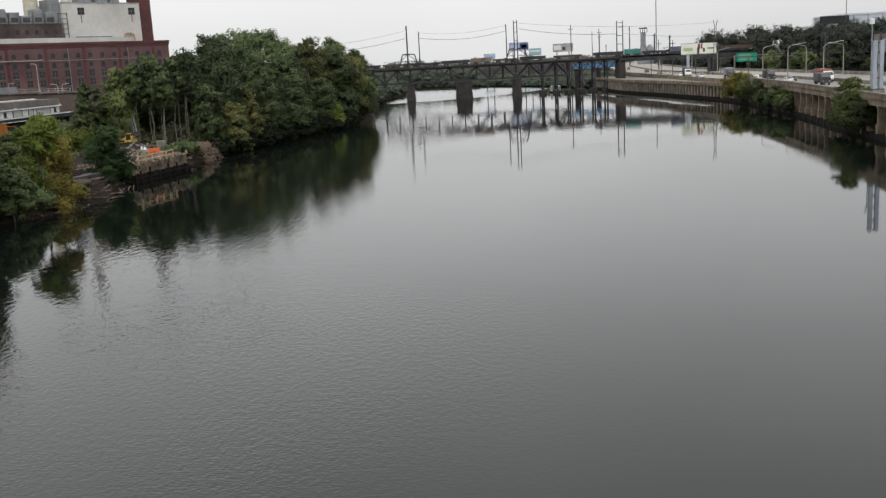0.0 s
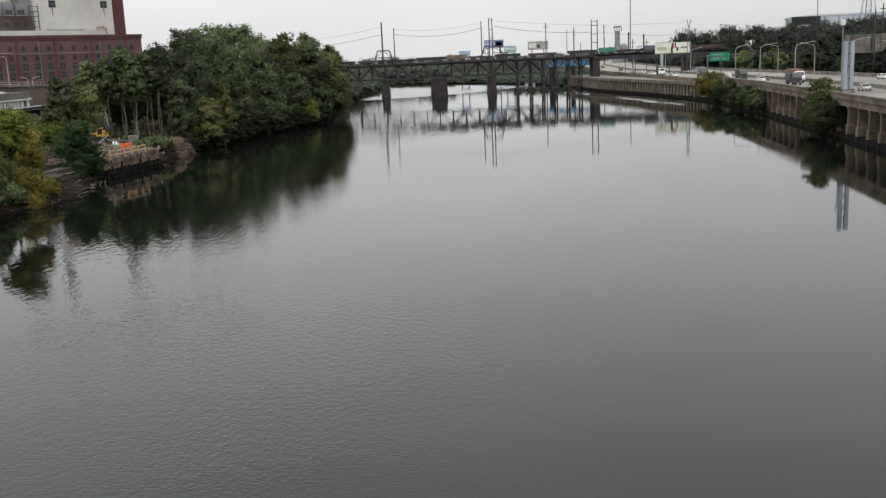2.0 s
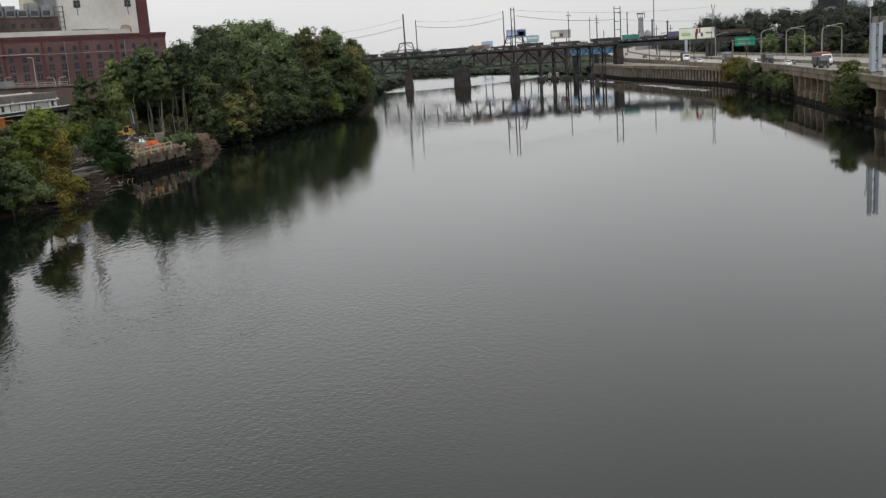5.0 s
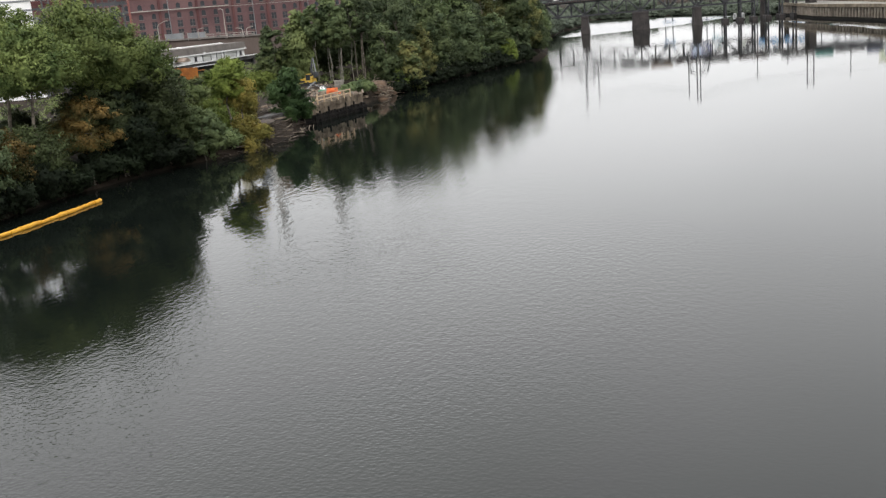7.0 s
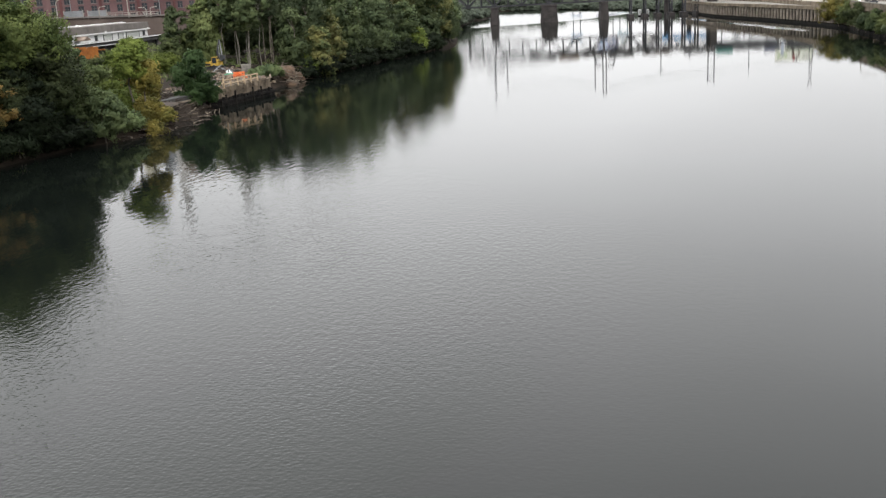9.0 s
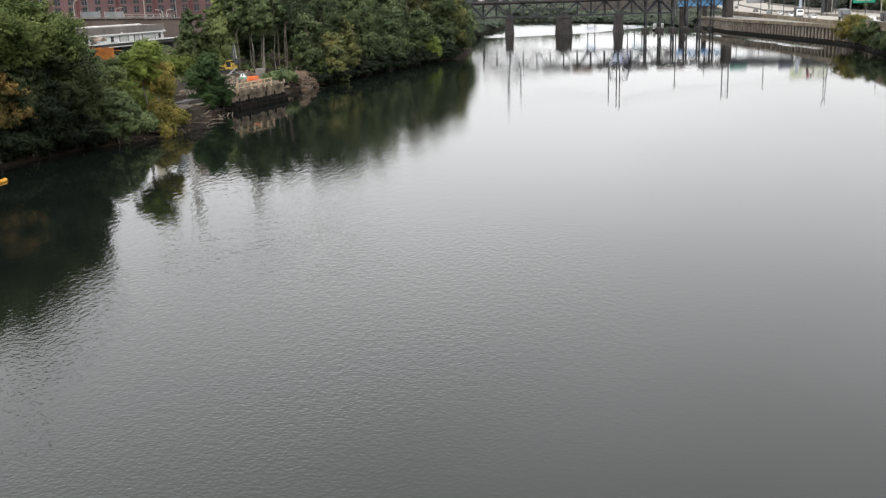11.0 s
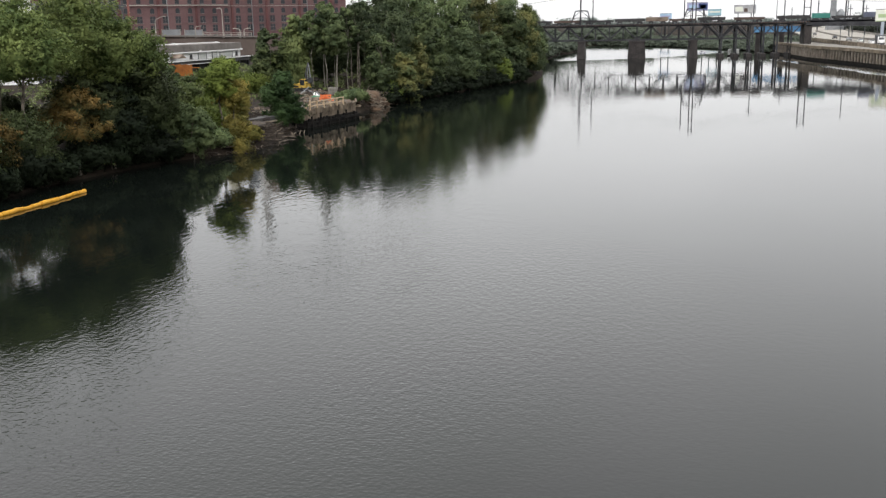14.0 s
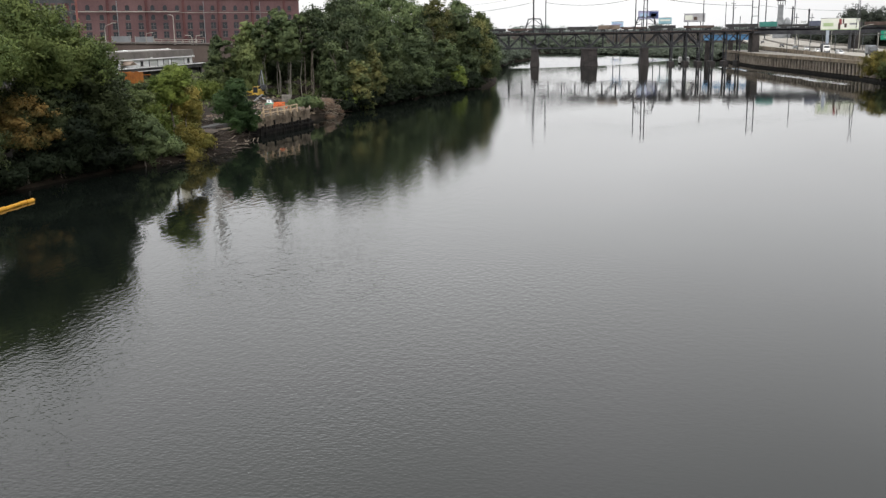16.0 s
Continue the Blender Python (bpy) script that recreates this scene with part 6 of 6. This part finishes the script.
# the near clump on the bank; canopy shade is coloured into its lower trees
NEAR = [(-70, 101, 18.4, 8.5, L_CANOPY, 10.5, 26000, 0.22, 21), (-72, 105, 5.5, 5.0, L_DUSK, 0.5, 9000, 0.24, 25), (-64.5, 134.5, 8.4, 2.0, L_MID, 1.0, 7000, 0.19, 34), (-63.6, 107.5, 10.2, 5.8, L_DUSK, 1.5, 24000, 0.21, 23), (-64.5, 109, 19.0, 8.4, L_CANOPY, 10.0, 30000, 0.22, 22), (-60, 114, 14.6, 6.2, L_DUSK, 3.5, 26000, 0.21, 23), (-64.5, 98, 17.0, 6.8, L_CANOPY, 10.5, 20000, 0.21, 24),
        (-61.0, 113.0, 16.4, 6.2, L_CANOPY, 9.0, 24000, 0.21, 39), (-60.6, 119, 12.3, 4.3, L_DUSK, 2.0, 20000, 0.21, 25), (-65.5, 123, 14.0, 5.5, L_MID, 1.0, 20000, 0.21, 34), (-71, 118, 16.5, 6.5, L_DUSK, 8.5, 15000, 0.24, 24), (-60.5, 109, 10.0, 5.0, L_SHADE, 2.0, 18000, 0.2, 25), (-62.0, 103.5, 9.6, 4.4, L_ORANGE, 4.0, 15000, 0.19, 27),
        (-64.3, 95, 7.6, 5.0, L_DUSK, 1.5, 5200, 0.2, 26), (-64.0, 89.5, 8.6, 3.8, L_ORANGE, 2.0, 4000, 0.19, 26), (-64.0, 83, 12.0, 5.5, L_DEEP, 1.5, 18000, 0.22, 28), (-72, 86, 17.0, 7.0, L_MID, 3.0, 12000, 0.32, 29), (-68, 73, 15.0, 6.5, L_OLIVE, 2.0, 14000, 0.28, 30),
        (-58.5, 119.5, 8.0, 4.0, L_MID, 1.0, 16000, 0.19, 32), (-55.3, 130.5, 10.7, 3.9, L_LIME, 5.2, 13000, 0.19, 33), (-55.5, 121.0, 6.5, 3.4, L_MID, 0.8, 12000, 0.19, 34), (-53.9, 131.5, 8.4, 3.2, L_YELLOW, 4.0, 7000, 0.17, 35), (-51.9, 127.8, 1.9, 2.4, L_YELLOW, 0.1, 3500, 0.16, 36), (-58.2, 143.5, 3.6, 3.4, L_YELLOW, 0.2, 6500, 0.17, 36), (-61.5, 142.0, 3.2, 3.6, L_LIME, 0.2, 6500, 0.17, 37), (-58.5, 135.5, 2.2, 3.0, L_LIME, 0.2, 5000, 0.17, 37), (-55.0, 135.0, 1.6, 2.6, L_YELLOW, 0.1, 4000, 0.16, 36), (-54.2, 126.0, 2.0, 2.6, L_MID, 0.1, 4500, 0.17, 38), (-53.4, 130.0, 2.7, 2.4, L_YELLOW, 0.1, 5000, 0.16, 36), (-56.8, 129.2, 2.9, 2.8, L_LIME, 0.1, 5500, 0.17, 37), (-51.6, 132.5, 2.3, 2.0, L_YELLOW, 0.1, 4000, 0.16, 35), (-59.5, 127.5, 3.4, 3.0, L_MID, 0.1, 5500, 0.17, 38),
        (-70.6, 184, 3.4, 4.2, L_LIME, 0.2, 11000, 0.21, 36), (-68, 131, 6.5, 4.0, L_OLIVE, 0.3, 10000, 0.24, 30), (-75, 138, 7.0, 4.6, L_DEEP, 0.3, 10000, 0.24, 28), (-83, 150, 6.5, 5.0, L_MID, 0.3, 10000, 0.26, 29), (-70, 152, 4.0, 3.6, L_OLIVE, 0.2, 9000, 0.24, 30), (-92, 172, 4.5, 4.5, L_MID, 0.3, 10000, 0.26, 29), (-78, 170, 4.0, 3.6, L_OLIVE, 0.2, 9000, 0.24, 30)]
NEARLAB = {L_CANOPY.name: "spreading yellow-green tree with an umbrella crown on the bank", L_DEEP.name: DEEP, L_SHADE.name: DEEP, L_DUSK.name: "dense olive tree leaning over the water, darkened with crown shade", L_MID.name: MID, L_OLIVE.name: OLIVE, L_ORANGE.name: "bushy tree with leaves turning orange over the water", L_LIME.name: "young tree with bright green and yellow leaves", L_YELLOW.name: "slim tree with yellow autumn leaves at the bank"}
for x, y, h, r, m, bare, count, size, seed in NEAR:
    tree(x, y, h, r, m, NEARLAB[m.name], bare, int(count * 0.85), size * 0.97, seed, n=44 if count > 20000 else 34, taper=0.3, core=0 if y < 97 and m in (L_DUSK, L_ORANGE) else 0.58)
LOW = "low dark bush overhanging the water"
# the bank's shade is put into these bushes' near-black leaves
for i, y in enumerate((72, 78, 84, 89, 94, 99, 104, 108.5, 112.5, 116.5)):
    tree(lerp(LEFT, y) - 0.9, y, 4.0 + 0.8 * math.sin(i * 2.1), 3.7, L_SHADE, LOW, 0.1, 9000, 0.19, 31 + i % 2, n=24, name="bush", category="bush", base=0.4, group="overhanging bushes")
tree(-53.8, 152.5, 8.8, 4.0, L_PINE, "dense dark green conical bush at the water's edge", 0.1, 22000, 0.19, 37, n=46, taper=0.7, name="bush", category="bush", base=1.2)
tree(-53.3, 157, 3.6, 2.0, L_PINE, LOW, 0.1, 8000, 0.18, 38, n=20, name="bush", category="bush", base=0.8)
# behind the dock
tree(-70.8, 205, 10.5, 4.2, L_OLIVE, OLIVE, 1.0, 11000, 0.3, 41, n=32)
tree(-74.0, 203, 11.5, 4.8, L_MID, MID, 1.0, 12000, 0.3, 42, n=26)
for i, (x, y, h) in enumerate(((-65.9, 207, 17), (-64.0, 211, 19), (-62.9, 206.5, 18), (-61.2, 208.5, 18.6), (-60.3, 206, 17.5), (-58.6, 210, 18.4), (-64.9, 204.5, 16.4), (-61.9, 204.6, 17.2), (-59.6, 204.8, 16.6))):
    tree(x, y, h, 2.9, L_MID, "tall slim tree with a pale bare stem and a high crown", 6.6 + 0.9 * (i % 3), 4600, 0.3, 140 + i % 4, n=16, r0=0.095, bark=M_PALEBARK, group="bare-stemmed trees")
tree(-57.5, 214, 18.0, 5.6, L_DEEP, "tall bare-stemmed tree with a high green crown", 10.0, 11000, 0.33, 44, stems=3, n=26, r0=0.18)
tree(-71, 214, 15.0, 5.5, L_OLIVE, OLIVE, 3.0, 11000, 0.33, 45, n=26)
tree(-72, 192, 6.0, 3.6, L_OLIVE, OLIVE, 0.3, 10000, 0.28, 45, n=26)
tree(-68.0, 203, 10.0, 3.5, L_OLIVE, OLIVE, 0.3, 10000, 0.28, 45, n=26)
tree(-68, 222, 12.0, 6.0, L_DEEP, DEEP, 0.5, 12000, 0.3, 42, n=26)
tree(-58, 224, 14.0, 6.0, L_DEEP, DEEP, 0.5, 12000, 0.3, 42, n=26)
# bushes added as painted shade along the foot of the wood
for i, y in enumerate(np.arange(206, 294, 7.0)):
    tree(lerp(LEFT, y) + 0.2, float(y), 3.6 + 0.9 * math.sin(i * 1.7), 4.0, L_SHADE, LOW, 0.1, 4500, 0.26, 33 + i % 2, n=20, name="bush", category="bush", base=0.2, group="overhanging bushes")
# the wood along the bank
WOOD = [(-50.5, 207, 13.5, 3.9, L_MID, 0.8), (-46.8, 214, 11.2, 3.3, L_RUSSET, 0.6), (-49.0, 208.5, 5.2, 2.3, L_LIME, 0.2), (-55.5, 238, 21.5, 7.0, L_DEEP, 3), (-53, 250, 23.0, 8.0, L_MID, 3), (-63, 246, 18.0, 6.5, L_DEEP, 3),
        (-45.5, 238, 16.8, 4.8, L_MID, 0.8), (-46.5, 224, 12.0, 4.0, L_RUSSET, 0.6), (-46.5, 268, 23.5, 7.5, L_MID, 2), (-40.5, 256, 14.0, 4.8, L_DEEP, 0.8), (-41.5, 272, 17.0, 5.2, L_DEEP, 1), (-40, 292, 21.5, 7.0, L_RUSSET, 2),
        (-35.5, 278, 12.5, 4.6, L_MID, 0.6), (-32.2, 279, 6.6, 3.2, L_LIME, 0.2), (-32.0, 298, 19.0, 5.6, L_MID, 1), (-28.5, 305, 17.5, 4.8, L_RUSSET, 0.8), (-28.5, 314, 19.5, 5.2, L_OLIVE, 1), (-26.0, 318, 13.0, 4.4, L_MID, 0.5),
        (-36, 312, 21.5, 6.5, L_MID, 2), (-27.5, 328, 18.0, 5.0, L_DEEP, 1), (-30, 345, 14, 5, L_OLIVE, 1), (-52, 285, 23, 8, L_DEEP, 3), (-72, 262, 14, 7, L_DEEP, 2), (-62, 275, 22, 8, L_MID, 3), (-46, 320, 20, 7, L_DEEP, 3), (-71, 236, 13, 5, L_DEEP, 2),
        (-43.5, 246, 8.0, 3.6, L_DEEP, 0.3), (-38.5, 264, 8.0, 3.4, L_MID, 0.3), (-30.0, 292, 8.5, 3.4, L_DEEP, 0.3), (-50.5, 221, 16.0, 4.6, L_DEEP, 0.8), (-25.0, 310, 9.0, 3.0, L_DEEP, 0.3), (-52, 228, 19.0, 5.5, L_DEEP, 1.5),
        (-34, 370, 9, 5, L_OLIVE, 0.5), (-36, 400, 9, 5, L_MID, 0.5), (-37, 430, 9, 5, L_OLIVE, 0.5), (-44, 385, 11, 6, L_MID, 0.5), (-46, 440, 10, 6, L_MID, 0.5)]
for i, (x, y, h, r, m, bare) in enumerate(WOOD):
    lab = {L_DEEP.name: DEEP, L_MID.name: MID, L_OLIVE.name: OLIVE, L_RUSSET.name: "olive-yellow tree turning for autumn on the bank", L_CANOPY.name: "leafy yellow-green tree on the river bank"}.get(m.name, "small lime-green bush at the foot of the wood")
    tree(x, y, h * 1.06, r * 1.18, m, lab, bare * 0.5, 9500 if h > 15 else 6200, 0.37, 60 + i % 4 + (10 if h > 15 else 0), n=58, taper=0.3)
# shrubs on the dock's mound
tree(-52.5, 193, 2.0, 2.8, L_MID, "low green bramble spreading over the mound", 0.1, 6000, 0.22, 91, base=2.2, n=18, name="bush", category="bush")
tree(-54.5, 189.5, 1.7, 2.4, L_MID, "low green bramble spreading over the mound", 0.1, 6000, 0.22, 92, base=2.0, n=18, name="bush", category="bush")
# growth on the highway's edge
RB = "leafy bush growing up against the highway columns"
for i, (x, y, h, r, m) in enumerate(((91.2, 301, 9.4, 4.6, L_YELLOW), (92.3, 293, 7.8, 4.4, L_OLIVE), (91.5, 284, 7.2, 4.0, L_DUSK), (90.6, 275, 5.0, 3.0, L_DEEP), (89.4, 263, 6.6, 2.6, L_MID), (88.6, 255, 5.8, 2.5, L_OLIVE), (87.8, 248, 4.2, 2.0, L_DEEP), (83.0, 198.5, 9.8, 3.9, L_OLIVE), (82.2, 192, 5.6, 3.0, L_DUSK), (84.0, 205, 4.5, 2.6, L_DUSK))):
    s = 1.0
    while y < 292 and s * x > lerp(FACE, s * y) - 0.6 and s > 0.8:
        s -= 0.005
    top = 17 - (17.2 - h) * s
    x, y, h, r = x * s, y * s, top - 1.0, r * s * (1.35 if m is L_YELLOW else 1.12)
    tree(x, y, h, r, m, "yellowing tree growing from the river wall" if m is L_YELLOW else RB, 0.2, 14000 if h > 8 else 8000, 0.22, 101 + i % 8, base=1.1, n=46, taper=0.35, group="highway trees")
rt = random.Random(11)
for i in range(26):
    y = 285 + 9.5 * i * 0.9
    x = lerp(EDGE, y) + ROAD_W + rt.uniform(4, 16)
    tree(x, y, rt.uniform(5, 9.5), rt.uniform(3.2, 5.0), (L_OLIVE, L_MID, L_FAR, L_DEEP)[rt.choice((0, 0, 1, 2, 2, 3))], "roadside tree beside the highway", 0.6, 6500, 0.36, 120 + i % 3, n=20, group="roadside trees")


def far_wood(name, spots, count, size, label, leaves):
    blobs = []
    for x, y, z, w, h in spots:
        for k in range(6):
            a = rt.uniform(0, 6.28)
            blobs.append(((x + 0.5 * w * math.cos(a), y + 0.5 * w * math.sin(a), z + h * (0.3 + 0.55 * k / 5)), (w * 0.62, w * 0.62, h * 0.24)))
    tagged(new(name, leaf_mesh(name, blobs, count, size, leaves, 77, 0.3, 0.9, 1.05)), label, "trees", kind="stuff")


spots = []
for i in range(70):
    y = 500 + 6 * i
    spots.append((lerp(EDGE, y) + ROAD_W + rt.uniform(3, 14), y, ground_z(lerp(EDGE, y) + ROAD_W + 8, y), rt.uniform(3, 5), rt.uniform(5, 9)))
for i in range(150):
    y = rt.uniform(330, 620)
    x = lerp(EDGE, min(y, 500)) + ROAD_W + rt.uniform(14, 190)
    top = 14.6 + 0.04 * (x - 130) + rt.uniform(-2, 2) + max(0, (y - 400) * 0.02)
    g = ground_z(x, y)
    spots.append((x, y, g - 1, rt.uniform(5, 8), max(5, top + 6 - g)))
far_wood("hillside_wood", spots, 190000, 0.52, "dark wooded hillside beyond the highway", L_FAR)
spots = []
for i in range(90):
    y = 520 + 2.6 * i
    spots.append((lerp(RIGHT, y) + rt.uniform(3, 9), y, 0.8, rt.uniform(5, 8), rt.uniform(7, 11)))
    spots.append((lerp(RIGHT, y) + rt.uniform(12, 40), y, 2.0, rt.uniform(6, 9), rt.uniform(9, 13)))
spots = [(x, y, z, w, h * (0.45 if x > 22 else 1.0)) for x, y, z, w, h in spots if x < lerp(EDGE, y) - 6]
for i in range(110):
    y = 440 + 1.9 * i
    spots.append((lerp(LEFT, y) - rt.uniform(0.5, 14), y, 0.2, rt.uniform(4, 7), rt.uniform(5, 9)))
for i in range(120):
    y = 520 + 2.0 * i
    spots.append((lerp(RIGHT, y) + rt.uniform(-0.5, 2.5), y, -0.4, rt.uniform(3, 5), rt.uniform(3, 5)))
far_wood("far_bank_wood", spots, 110000, 0.45, "low far woods on the opposite bank, paled by painted haze", L_FARBANK)
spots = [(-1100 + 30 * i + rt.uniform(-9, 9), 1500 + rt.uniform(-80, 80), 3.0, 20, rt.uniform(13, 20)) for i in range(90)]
far_wood("horizon_wood", spots, 50000, 1.3, "tree line on the horizon, haze in its leaf colour", L_HAZY)


def undergrowth(name, spots, count, size, label, leaves):
    blobs = [((x, y, ground_z(x, y) + 0.1), (w, w, 0.5 * w)) for x, y, w in spots]
    tagged(new(name, leaf_mesh(name, blobs, count, size, leaves, 78, 0.1, 0)), label, "undergrowth", kind="stuff")


spots = []
while len(spots) < 900:
    y = rt.uniform(70, 345)
    a = rt.uniform(1.5, 65)
    x = lerp(LEFT, y) - a
    if (126 < y < 152 and a < 9) or (152 < y < 197 and a < 15):
        continue
    spots.append((x, y, rt.uniform(0.8, 1.9)))
undergrowth("bank_undergrowth", spots, 50000, 0.24, "rank grass and weeds on the left bank", L_OLIVE)
spots = [(lerp(EDGE, y) + ROAD_W + rt.uniform(2, 60), y, rt.uniform(1.2, 2.6)) for y in [rt.uniform(230, 520) for i in range(420)]]
undergrowth("verge_undergrowth", spots, 34000, 0.35, "rough grass and weeds on the highway verge", L_OLIVE)
